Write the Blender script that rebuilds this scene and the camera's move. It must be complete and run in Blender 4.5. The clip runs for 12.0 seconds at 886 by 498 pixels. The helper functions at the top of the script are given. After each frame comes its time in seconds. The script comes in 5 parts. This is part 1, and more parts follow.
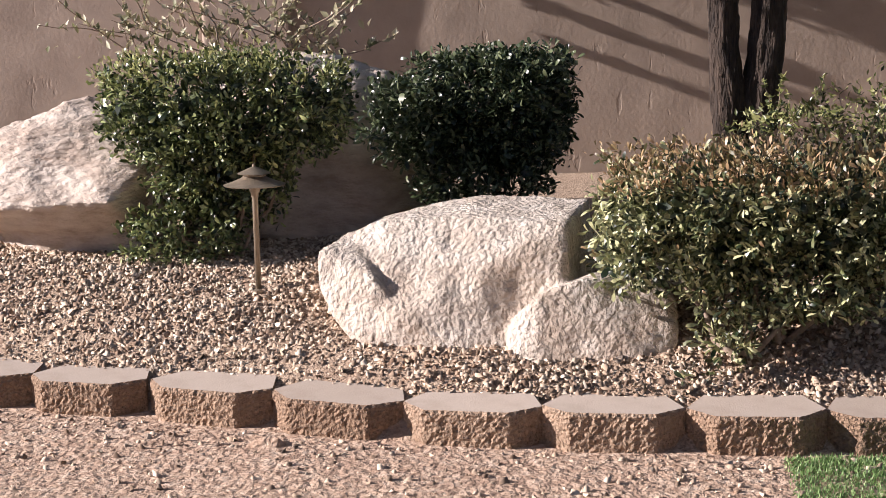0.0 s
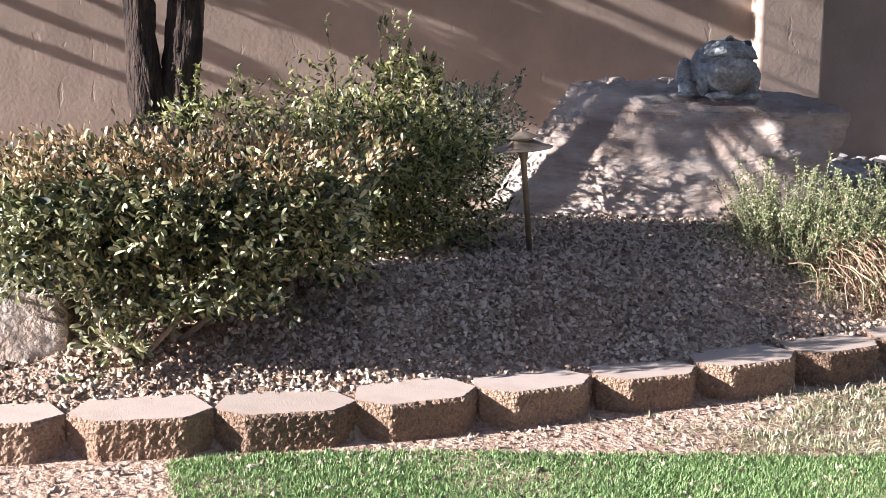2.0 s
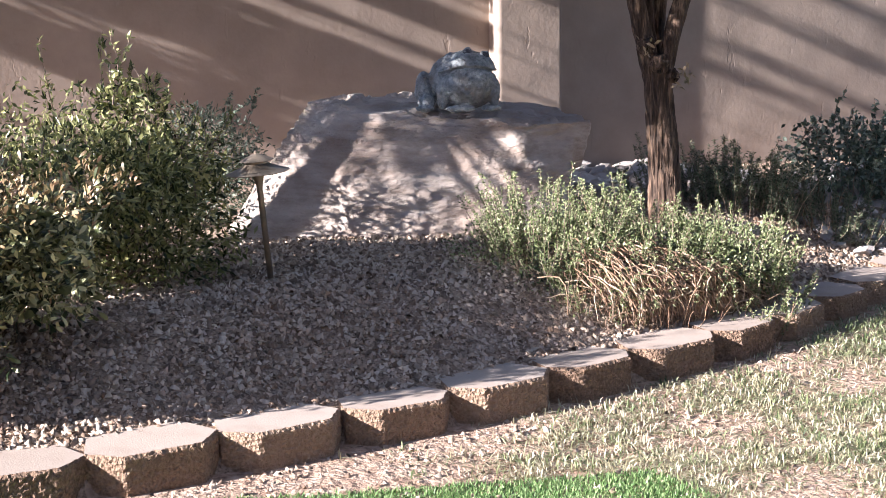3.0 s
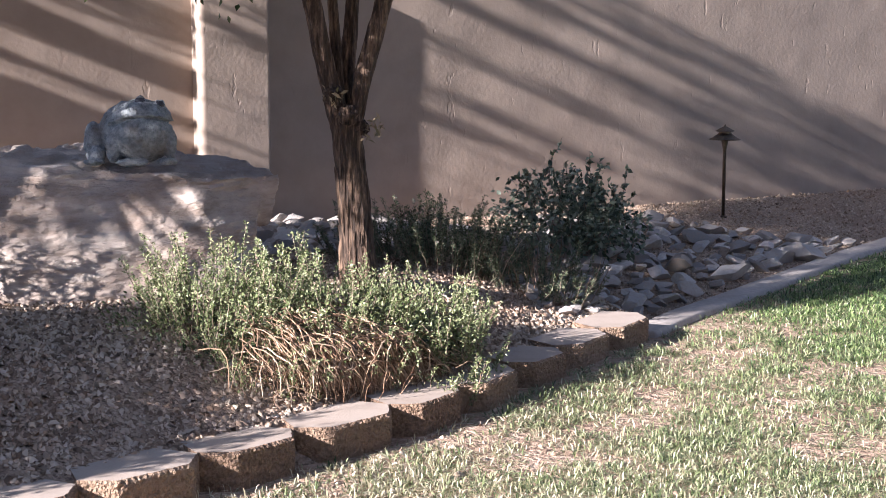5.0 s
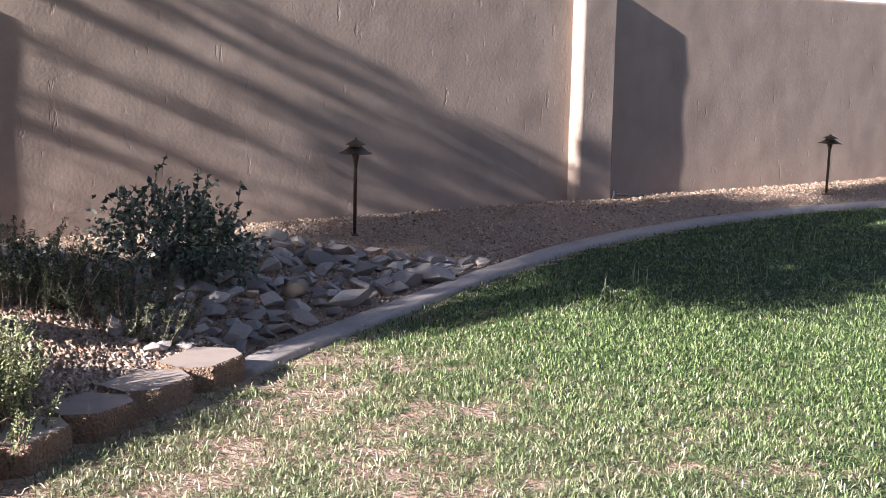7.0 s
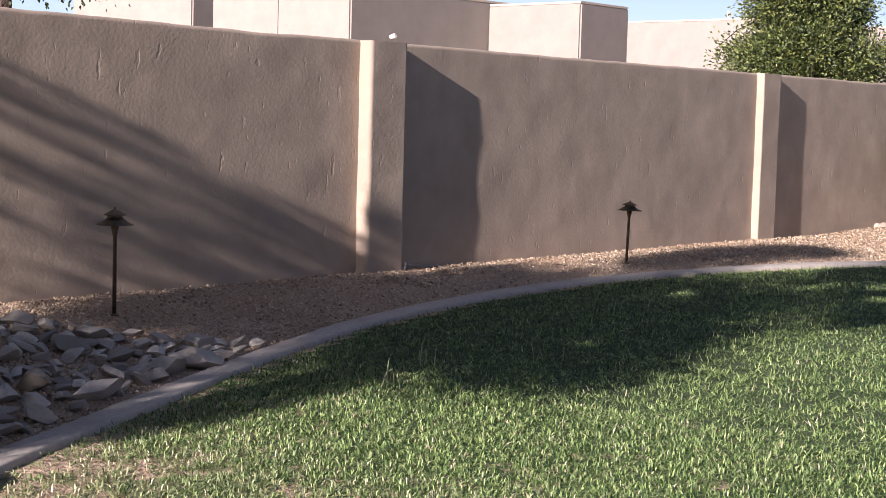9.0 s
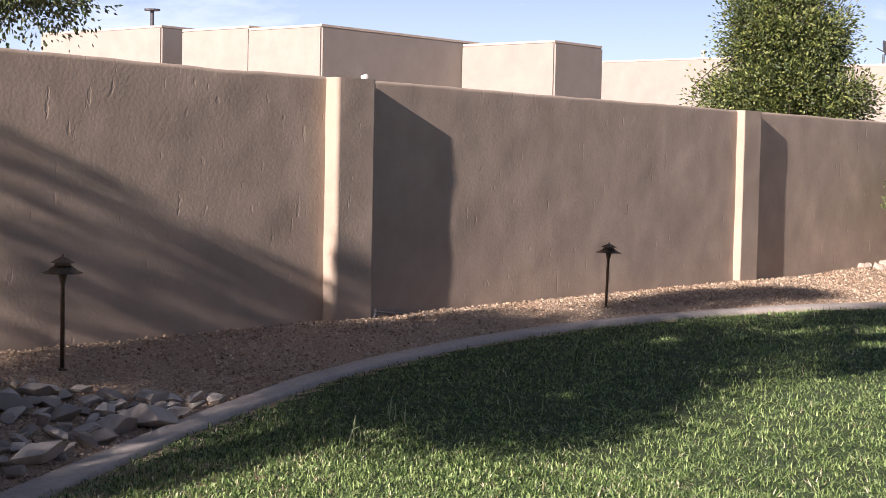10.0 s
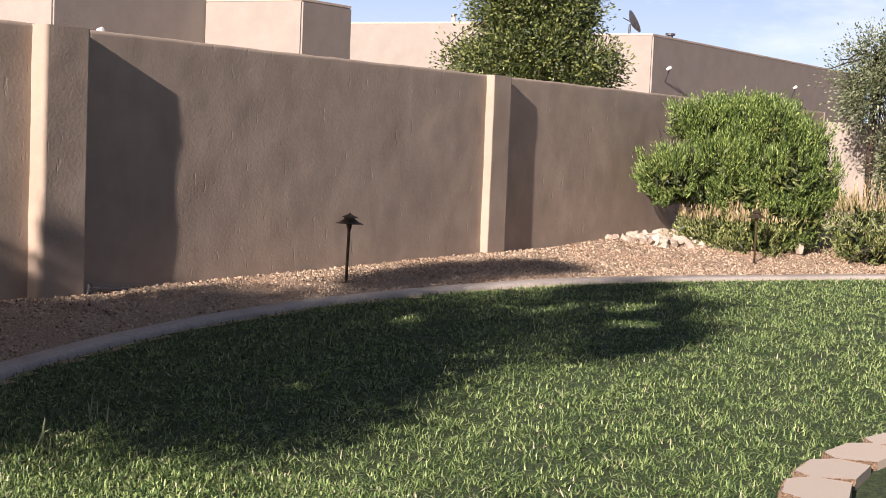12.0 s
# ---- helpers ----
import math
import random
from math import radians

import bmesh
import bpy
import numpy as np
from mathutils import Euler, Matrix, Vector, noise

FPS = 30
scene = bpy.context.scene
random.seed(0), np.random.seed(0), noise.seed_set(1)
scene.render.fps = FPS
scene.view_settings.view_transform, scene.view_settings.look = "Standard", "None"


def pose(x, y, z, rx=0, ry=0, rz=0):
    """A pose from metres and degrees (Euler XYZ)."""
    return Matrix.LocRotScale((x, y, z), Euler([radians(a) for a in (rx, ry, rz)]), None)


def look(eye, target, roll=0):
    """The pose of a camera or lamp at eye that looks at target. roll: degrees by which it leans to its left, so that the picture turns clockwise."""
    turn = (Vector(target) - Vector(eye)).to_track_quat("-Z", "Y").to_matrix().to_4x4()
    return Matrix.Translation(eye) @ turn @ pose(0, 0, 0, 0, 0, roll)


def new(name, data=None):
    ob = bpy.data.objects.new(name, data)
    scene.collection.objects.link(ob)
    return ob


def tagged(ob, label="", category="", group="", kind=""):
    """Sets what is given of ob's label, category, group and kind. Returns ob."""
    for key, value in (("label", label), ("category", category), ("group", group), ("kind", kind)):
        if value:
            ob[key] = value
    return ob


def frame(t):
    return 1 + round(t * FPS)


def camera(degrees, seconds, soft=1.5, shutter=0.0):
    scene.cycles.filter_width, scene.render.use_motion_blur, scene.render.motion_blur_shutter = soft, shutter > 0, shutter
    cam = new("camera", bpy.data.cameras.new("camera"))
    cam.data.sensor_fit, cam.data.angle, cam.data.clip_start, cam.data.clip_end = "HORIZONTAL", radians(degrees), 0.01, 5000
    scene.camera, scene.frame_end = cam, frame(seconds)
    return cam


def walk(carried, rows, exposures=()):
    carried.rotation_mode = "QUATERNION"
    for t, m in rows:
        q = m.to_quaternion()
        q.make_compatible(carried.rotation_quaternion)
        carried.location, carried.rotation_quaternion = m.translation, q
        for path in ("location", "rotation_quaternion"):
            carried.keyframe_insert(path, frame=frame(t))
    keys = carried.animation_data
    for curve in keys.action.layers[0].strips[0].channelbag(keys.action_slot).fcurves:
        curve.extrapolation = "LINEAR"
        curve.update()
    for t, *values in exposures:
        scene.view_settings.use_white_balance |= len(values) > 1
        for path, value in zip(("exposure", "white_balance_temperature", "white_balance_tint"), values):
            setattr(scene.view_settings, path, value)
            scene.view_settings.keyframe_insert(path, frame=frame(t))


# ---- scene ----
cam = camera(32.91, 12.0, soft=0.45)
# seconds, eye (x, y, z), heading from +y towards +x, pitch, roll
PATH = [
    (0.0, 0.000, -0.000, 1.570, -5.99, -9.82, -1.54),
    (0.5, 0.093, 0.077, 1.540, -2.95, -9.78, -1.49),
    (1.0, 0.241, 0.118, 1.535, 0.78, -9.81, -1.09),
    (1.5, 0.378, 0.170, 1.528, 6.19, -9.92, -0.21),
    (2.0, 0.488, 0.205, 1.519, 12.28, -10.09, 0.58),
    (2.5, 0.555, 0.303, 1.505, 17.56, -10.14, 0.55),
    (3.0, 0.635, 0.459, 1.507, 21.62, -9.48, -0.88),
    (3.2, 0.674, 0.516, 1.504, 22.32, -9.51, -1.02),
    (4.8, 1.197, 0.680, 1.494, 28.17, -7.84, -0.33),
    (5.0, 1.262, 0.745, 1.503, 30.16, -7.82, -0.07),
    (5.5, 1.449, 0.879, 1.514, 32.40, -7.93, 0.43),
    (6.0, 1.745, 0.943, 1.515, 33.93, -7.85, 0.46),
    (6.5, 1.927, 1.006, 1.515, 39.43, -7.80, 1.53),
    (6.7, 1.981, 1.039, 1.524, 40.82, -7.78, 1.55),
    (8.3, 2.570, 1.266, 1.536, 44.72, -6.88, 0.98),
    (8.5, 2.627, 1.330, 1.526, 46.01, -6.89, 1.27),
    (9.0, 2.819, 1.527, 1.506, 49.12, -4.91, 1.54),
    (9.5, 3.027, 1.702, 1.499, 49.53, -4.24, 1.35),
    (10.0, 3.253, 1.864, 1.491, 50.03, -3.30, 1.16),
    (10.5, 3.415, 2.124, 1.502, 54.65, -3.21, 1.47),
    (11.0, 3.580, 2.207, 1.487, 56.45, -3.29, 1.33),
    (11.5, 3.897, 2.247, 1.518, 57.31, -3.74, 1.79),
    (12.0, 4.073, 2.320, 1.504, 59.60, -4.44, 2.35),
]


def aim(x, y, z, heading, pitch, roll):
    h, p = radians(heading), radians(pitch)
    way = Vector((math.sin(h) * math.cos(p), math.cos(h) * math.cos(p), math.sin(p)))
    eye = Vector((x, y, z))
    return look(eye, eye + way * 10, roll)


walk(cam, [(row[0], aim(*row[1:])) for row in PATH], [(0.0, 1.04, 6250, 17), (0.5, 1.34, 6180, 17.5), (1.2, 1.54, 6050, 16.5), (2.5, 1.84, 5850, 16), (3.2, 1.88, 5850, 16.5), (5.0, 1.76, 5850, 17), (6.0, 1.6, 5900, 18), (8.5, 1.43, 6100, 19), (9.0, 1.14, 6280, 20), (9.5, 1.16, 6320, 18.5), (10.5, 1.05, 6720, 19.5), (12.0, 0.92, 6720, 18)])

# ---- light ----
SUN_ELEVATION, SUN_TOWARDS = 21.0, 6.3  # degrees; the light travels along +x, turned towards the wall
world = bpy.data.worlds.new("sky")
scene.world = world
world.use_nodes = True
wn = world.node_tree.nodes
sky = wn.new("ShaderNodeTexSky")
sky.sky_type = "NISHITA"
sky.sun_disc = False
sky.sun_elevation = radians(SUN_ELEVATION)
sky.air_density = 0.42
sky.dust_density = 0.15
sky.ozone_density = 2.0
sky.sun_rotation = radians(-90 - SUN_TOWARDS)
wcoord = wn.new("ShaderNodeTexCoord")
wmap = wn.new("ShaderNodeMapping")
wmap.inputs["Scale"].default_value = (1.6, 1.6, 5.0)
wnoise = wn.new("ShaderNodeTexNoise")
wnoise.inputs["Scale"].default_value = 2.2
wnoise.inputs["Detail"].default_value = 6
wnoise.inputs["Roughness"].default_value = 0.62
wramp = wn.new("ShaderNodeValToRGB")
wramp.color_ramp.elements[0].position = 0.53
wramp.color_ramp.elements[0].color = (0.02, 0.02, 0.02, 1)
wramp.color_ramp.elements[1].position = 0.78
wmix = wn.new("ShaderNodeMix")
wmix.data_type = "RGBA"
wmix.inputs["B"].default_value = (12.0, 12.8, 14.0, 1)
wlink = world.node_tree.links.new
wlink(wcoord.outputs["Generated"], wmap.inputs["Vector"])
wlink(wmap.outputs["Vector"], wnoise.inputs["Vector"])
wlink(wnoise.outputs["Fac"], wramp.inputs["Fac"])
wlink(wramp.outputs["Color"], wmix.inputs["Factor"])
wlink(sky.outputs["Color"], wmix.inputs["A"])
# pale haze low over the horizon
wsplit = wn.new("ShaderNodeSeparateXYZ")
whaze = wn.new("ShaderNodeMapRange")
whaze.interpolation_type = "SMOOTHSTEP"
whaze.inputs["From Min"].default_value, whaze.inputs["From Max"].default_value = 0.0, 0.24
whaze.inputs["To Min"].default_value, whaze.inputs["To Max"].default_value = 0.62, 0.0
wveil = wn.new("ShaderNodeMix")
wveil.data_type = "RGBA"
wveil.inputs["B"].default_value = (9.6, 11.2, 13.6, 1)
wlink(wcoord.outputs["Generated"], wsplit.inputs["Vector"])
wlink(wsplit.outputs["Z"], whaze.inputs["Value"])
wlink(whaze.outputs["Result"], wveil.inputs["Factor"])
wlink(wmix.outputs["Result"], wveil.inputs["A"])
wlink(wveil.outputs["Result"], wn["Background"].inputs["Color"])
wn["Background"].inputs["Strength"].default_value = 0.05

sun_data = bpy.data.lights.new("sun", "SUN")
sun_data.energy = 5.0
sun_data.angle = radians(0.55)
sun_data.color = (1.0, 0.91, 0.82)
sun = new("sun", sun_data)
SUN_WAY = Vector((math.cos(radians(SUN_TOWARDS)) * math.cos(radians(SUN_ELEVATION)),
                  math.sin(radians(SUN_TOWARDS)) * math.cos(radians(SUN_ELEVATION)),
                  -math.sin(radians(SUN_ELEVATION))))
sun.matrix_world = look((-20, -2, 12), Vector((-20, -2, 12)) + SUN_WAY)


# ---- materials ----
def material(name, colours, rough=0.85, scale=8.0, detail=6.0, bump=0.0, bump_scale=40.0, bump_detail=4.0,
             stain=None, stain_scale=1.2, stain_amount=0.5, island=0.0, by_object=0.0, metal=0.0, stretch=(1, 1, 1),
             through_light=0.0, specular=0.5, bump_distance=0.01):
    """colours: two or three base colours mixed by fine noise; stain: a colour in broad patches."""
    m = bpy.data.materials.new(name)
    m.use_nodes = True
    nodes, link = m.node_tree.nodes, m.node_tree.links.new
    shader = nodes["Principled BSDF"]
    coord = nodes.new("ShaderNodeTexCoord")
    mapping = nodes.new("ShaderNodeMapping")
    mapping.inputs["Scale"].default_value = stretch
    link(coord.outputs["Object"], mapping.inputs["Vector"])
    grain = nodes.new("ShaderNodeTexNoise")
    grain.inputs["Scale"].default_value, grain.inputs["Detail"].default_value = scale, detail
    grain.inputs["Roughness"].default_value = 0.65
    link(mapping.outputs["Vector"], grain.inputs["Vector"])
    ramp = nodes.new("ShaderNodeValToRGB")
    els = ramp.color_ramp.elements
    els[0].position, els[1].position = 0.32, 0.68
    els[0].color, els[1].color = (*colours[0], 1), (*colours[-1], 1)
    if len(colours) == 3:
        els.new(0.5).color = (*colours[1], 1)
    fac = grain.outputs["Fac"]
    if island or by_object:
        if island:
            info = nodes.new("ShaderNodeNewGeometry").outputs["Random Per Island"]
        else:
            info = nodes.new("ShaderNodeObjectInfo").outputs["Random"]
        mixv = nodes.new("ShaderNodeMix")
        mixv.inputs["Factor"].default_value = island or by_object
        link(fac, mixv.inputs["A"])
        link(info, mixv.inputs["B"])
        fac = mixv.outputs["Result"]
        els[0].position, els[-1].position = 0.15, 0.85
    link(fac, ramp.inputs["Fac"])
    colour = ramp.outputs["Color"]
    if stain:
        broad = nodes.new("ShaderNodeTexNoise")
        broad.inputs["Scale"].default_value, broad.inputs["Detail"].default_value = stain_scale, 5
        link(mapping.outputs["Vector"], broad.inputs["Vector"])
        edge = nodes.new("ShaderNodeMapRange")
        edge.inputs["From Min"].default_value, edge.inputs["From Max"].default_value = 0.48, 0.68
        edge.inputs["To Max"].default_value = stain_amount
        link(broad.outputs["Fac"], edge.inputs["Value"])
        mix = nodes.new("ShaderNodeMix")
        mix.data_type = "RGBA"
        mix.inputs["B"].default_value = (*stain, 1)
        link(edge.outputs["Result"], mix.inputs["Factor"])
        link(colour, mix.inputs["A"])
        colour = mix.outputs["Result"]
    link(colour, shader.inputs["Base Color"])
    shader.inputs["Roughness"].default_value = rough
    shader.inputs["Metallic"].default_value = metal
    shader.inputs["Specular IOR Level"].default_value = specular
    if bump:
        rough_noise = nodes.new("ShaderNodeTexNoise")
        rough_noise.inputs["Scale"].default_value, rough_noise.inputs["Detail"].default_value = bump_scale, bump_detail
        link(mapping.outputs["Vector"], rough_noise.inputs["Vector"])
        b = nodes.new("ShaderNodeBump")
        b.inputs["Strength"].default_value, b.inputs["Distance"].default_value = bump, bump_distance
        link(rough_noise.outputs["Fac"], b.inputs["Height"])
        link(b.outputs["Normal"], shader.inputs["Normal"])
    if through_light:
        thin = nodes.new("ShaderNodeBsdfTranslucent")
        link(colour, thin.inputs["Color"])
        both = nodes.new("ShaderNodeMixShader")
        both.inputs["Fac"].default_value = through_light
        link(shader.outputs["BSDF"], both.inputs[1])
        link(thin.outputs["BSDF"], both.inputs[2])
        link(both.outputs["Shader"], nodes["Material Output"].inputs["Surface"])
    return m


M = {
    "house": material("house_stucco", [(0.285, 0.25, 0.22), (0.33, 0.289, 0.255)], 0.92, 2.0, 6, 0.3, 30),
    "coping": material("coping_stucco", [(0.5, 0.41, 0.33), (0.6, 0.5, 0.41)], 0.9, 14, 6, 0.5, 60),
    "gravel_bed": material("gravel_bed", [(0.11, 0.078, 0.055), (0.40, 0.29, 0.205), (0.54, 0.42, 0.32)], 0.95, 70, 5, 0.9, 90, 4,
                           stain=(0.30, 0.19, 0.13), stain_scale=1.5, stain_amount=0.4, bump_distance=0.012),
    "gravel": material("gravel_chips", [(0.19, 0.13, 0.09), (0.53, 0.40, 0.29), (0.74, 0.62, 0.49)], 0.9, 30, 3, island=0.9,
                       stain=(0.42, 0.25, 0.15), stain_scale=1.3, stain_amount=0.35),
    "path_gravel": material("fine_gravel_chips", [(0.24, 0.16, 0.105), (0.47, 0.35, 0.245), (0.62, 0.49, 0.37)], 0.9, 30, 3, island=0.75,
                            stain=(0.40, 0.24, 0.15), stain_scale=0.9, stain_amount=0.45),
    "soil": material("bare_soil", [(0.21, 0.125, 0.082), (0.46, 0.325, 0.235), (0.61, 0.475, 0.37)], 0.97, 26, 8, 1.0, 36, 7,
                     stain=(0.37, 0.25, 0.18), stain_scale=2.0, bump_distance=0.03),
    # green underlayer of the lawn, darkened to stand for shadow between blades
    "thatch": material("darkened_lawn_thatch", [(0.012, 0.024, 0.007), (0.034, 0.058, 0.016), (0.08, 0.112, 0.04)], 0.95, 30, 7, 0.8, 60, 5, bump_distance=0.02),
    "block_face": material("split_concrete", [(0.10, 0.06, 0.04), (0.40, 0.265, 0.175), (0.62, 0.465, 0.34)], 0.95, 75, 8, 1.0, 70, 8,
                           by_object=0.25, bump_distance=0.06),
    "block_top": material("cast_concrete", [(0.38, 0.305, 0.245), (0.54, 0.455, 0.385)], 0.93, 90, 9, 0.4, 130, 5,
                          stain=(0.36, 0.28, 0.22), stain_scale=7.0, by_object=0.3, bump_distance=0.004),
    "ring_top": material("pale_cast_concrete", [(0.52, 0.44, 0.365), (0.64, 0.555, 0.47)], 0.93, 60, 8, 0.25, 150, 4, by_object=0.3, bump_distance=0.004),
    "curb": material("curb_concrete", [(0.37, 0.33, 0.295), (0.51, 0.455, 0.41)], 0.92, 30, 8, 0.4, 120, 3,
                     stain=(0.30, 0.26, 0.23), stain_scale=2.5, bump_distance=0.004),
    "pale_rock": material("pale_sandstone", [(0.38, 0.32, 0.265), (0.54, 0.47, 0.40), (0.64, 0.58, 0.515)], 0.94, 9, 9, 1.0, 42, 8,
                          stain=(0.47, 0.33, 0.23), stain_scale=2.2, stain_amount=0.35, bump_distance=0.03),
    "layered_rock": material("layered_sandstone", [(0.36, 0.285, 0.23), (0.54, 0.455, 0.385), (0.67, 0.59, 0.515)], 0.94, 5, 10, 0.9, 16, 10,
                             stain=(0.37, 0.25, 0.18), stain_scale=1.8, stain_amount=0.55, stretch=(1, 1, 2.6), bump_distance=0.03),
    "river_stone": material("river_stone", [(0.25, 0.225, 0.205), (0.42, 0.385, 0.355), (0.58, 0.535, 0.495)], 0.88, 12, 6, 0.4, 40,
                            by_object=0.75, stain=(0.34, 0.25, 0.18), stain_scale=6, stain_amount=0.4),
    "white_stone": material("white_stone", [(0.40, 0.32, 0.26), (0.55, 0.46, 0.385)], 0.9, 14, 6, 0.4, 40, by_object=0.6),
    "hedge_leaf": material("hedge_leaf", [(0.012, 0.024, 0.008), (0.175, 0.188, 0.078), (0.58, 0.57, 0.32)], 0.36, 6, 3, island=0.8,
                           through_light=0.08, specular=0.5),
    "hedge_dark": material("dark_hedge_leaf", [(0.012, 0.024, 0.008), (0.11, 0.142, 0.05), (0.40, 0.44, 0.19)], 0.3, 6, 3, island=0.8,
                           through_light=0.13, specular=0.5),
    "hedge_dry": material("hedge_leaf_tip", [(0.085, 0.075, 0.03), (0.29, 0.215, 0.10), (0.50, 0.325, 0.19)], 0.45, 6, 3, island=0.8,
                          through_light=0.2),
    # own colour of the dark shrub; also fills plant interiors to stand for shade
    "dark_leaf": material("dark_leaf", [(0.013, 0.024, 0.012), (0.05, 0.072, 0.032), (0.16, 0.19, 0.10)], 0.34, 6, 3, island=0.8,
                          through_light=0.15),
    "shrub_leaf": material("shrub_leaf", [(0.02, 0.034, 0.011), (0.185, 0.205, 0.07), (0.52, 0.51, 0.23)], 0.33, 6, 3, island=0.8,
                           through_light=0.35),
    "sage_leaf": material("sage_leaf", [(0.07, 0.10, 0.03), (0.22, 0.265, 0.105), (0.47, 0.50, 0.28)], 0.55, 6, 3, island=0.8,
                          through_light=0.15),
    "grey_leaf": material("grey_leaf", [(0.06, 0.085, 0.055), (0.16, 0.20, 0.14), (0.32, 0.36, 0.27)], 0.5, 6, 3, island=0.8,
                          through_light=0.15),
    "lavender_leaf": material("lavender_leaf", [(0.035, 0.055, 0.026), (0.12, 0.15, 0.08), (0.27, 0.30, 0.18)], 0.55, 6, 3, island=0.8, through_light=0.1),
    "olive_leaf": material("olive_leaf", [(0.03, 0.045, 0.02), (0.115, 0.14, 0.065), (0.30, 0.33, 0.19)], 0.45, 4, 3, island=0.8, through_light=0.15),
    "pale_leaf": material("pale_leaf", [(0.16, 0.17, 0.08), (0.42, 0.39, 0.24), (0.66, 0.60, 0.44)], 0.5, 4, 3, island=0.8, through_light=0.2),
    "herb_leaf": material("herb_leaf", [(0.045, 0.07, 0.02), (0.19, 0.22, 0.075), (0.42, 0.43, 0.18)], 0.5, 3, 3, island=0.75, through_light=0.15),
    "dry_stem": material("dry_stem", [(0.11, 0.06, 0.034), (0.42, 0.275, 0.175), (0.73, 0.56, 0.40)], 0.9, 6, 3, island=0.8),
    "flower_tip": material("flower_tip", [(0.20, 0.17, 0.08), (0.34, 0.25, 0.14), (0.48, 0.36, 0.23)], 0.7, 4, 3, island=0.7),
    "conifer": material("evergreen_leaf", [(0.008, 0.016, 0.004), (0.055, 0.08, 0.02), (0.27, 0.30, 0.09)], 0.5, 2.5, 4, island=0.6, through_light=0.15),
    "rosemary": material("rosemary_leaf", [(0.02, 0.042, 0.01), (0.105, 0.172, 0.038), (0.37, 0.47, 0.14)], 0.5, 2.5, 3, island=0.6,
                         through_light=0.2),
    "tree_leaf": material("tree_leaf", [(0.025, 0.045, 0.015), (0.06, 0.085, 0.03), (0.12, 0.14, 0.055)], 0.5, 4, 3, island=0.75,
                          through_light=0.2),
    "bark": material("bark", [(0.014, 0.009, 0.007), (0.045, 0.03, 0.022), (0.10, 0.068, 0.05)], 0.95, 9, 8, 1.0, 26, 7,
                     stretch=(3, 3, 0.6), bump_distance=0.03),
    "red_bark": material("flaking_bark", [(0.010, 0.007, 0.005), (0.10, 0.064, 0.044), (0.34, 0.225, 0.145)], 0.95, 15, 9, 1.0, 16, 8,
                         stretch=(3, 3, 0.4), bump_distance=0.06),
    "twig": material("twig", [(0.17, 0.12, 0.085), (0.38, 0.30, 0.235)], 0.9, 30, 4),
    "grass": material("grass_blades", [(0.05, 0.08, 0.026), (0.21, 0.25, 0.105), (0.48, 0.51, 0.31)], 0.55, 1.6, 4, island=0.75,
                      through_light=0.1),
    "lush_grass": material("lush_grass_blades", [(0.017, 0.044, 0.011), (0.138, 0.217, 0.066), (0.335, 0.425, 0.172)], 0.55, 1.6, 4, island=0.8,
                           through_light=0.1),
    "dry_grass": material("dry_grass_blades", [(0.24, 0.22, 0.12), (0.52, 0.475, 0.31), (0.74, 0.685, 0.52)], 0.7, 3, 4, island=0.8,
                          through_light=0.25),
    "turf": material("turf_blades", [(0.06, 0.125, 0.034), (0.185, 0.31, 0.10), (0.40, 0.52, 0.235)], 0.5, 5, 4, island=0.7,
                     through_light=0.2),
    "bronze": material("weathered_bronze", [(0.10, 0.075, 0.055), (0.20, 0.155, 0.11)], 0.45, 30, 6, 0.15, 120, metal=0.75),
    "patina": material("pale_bronze", [(0.24, 0.2, 0.15), (0.38, 0.31, 0.23)], 0.45, 25, 6, 0.15, 120, metal=0.6),
    "copper": material("lamp_socket", [(0.35, 0.17, 0.09), (0.45, 0.25, 0.14)], 0.5, 25, 4),
    "verdigris": material("mottled_stone_glaze", [(0.17, 0.19, 0.20), (0.34, 0.365, 0.37), (0.50, 0.525, 0.525)], 0.9, 30, 9, 1.0, 70, 7,
                          stain=(0.20, 0.16, 0.12), stain_scale=7, stain_amount=0.6),
    "dark_metal": material("dark_metal", [(0.05, 0.05, 0.06), (0.10, 0.10, 0.11)], 0.5, 20, 3, metal=0.4),
    "white_paint": material("white_paint", [(0.7, 0.68, 0.65), (0.8, 0.78, 0.75)], 0.6, 20, 3),
}


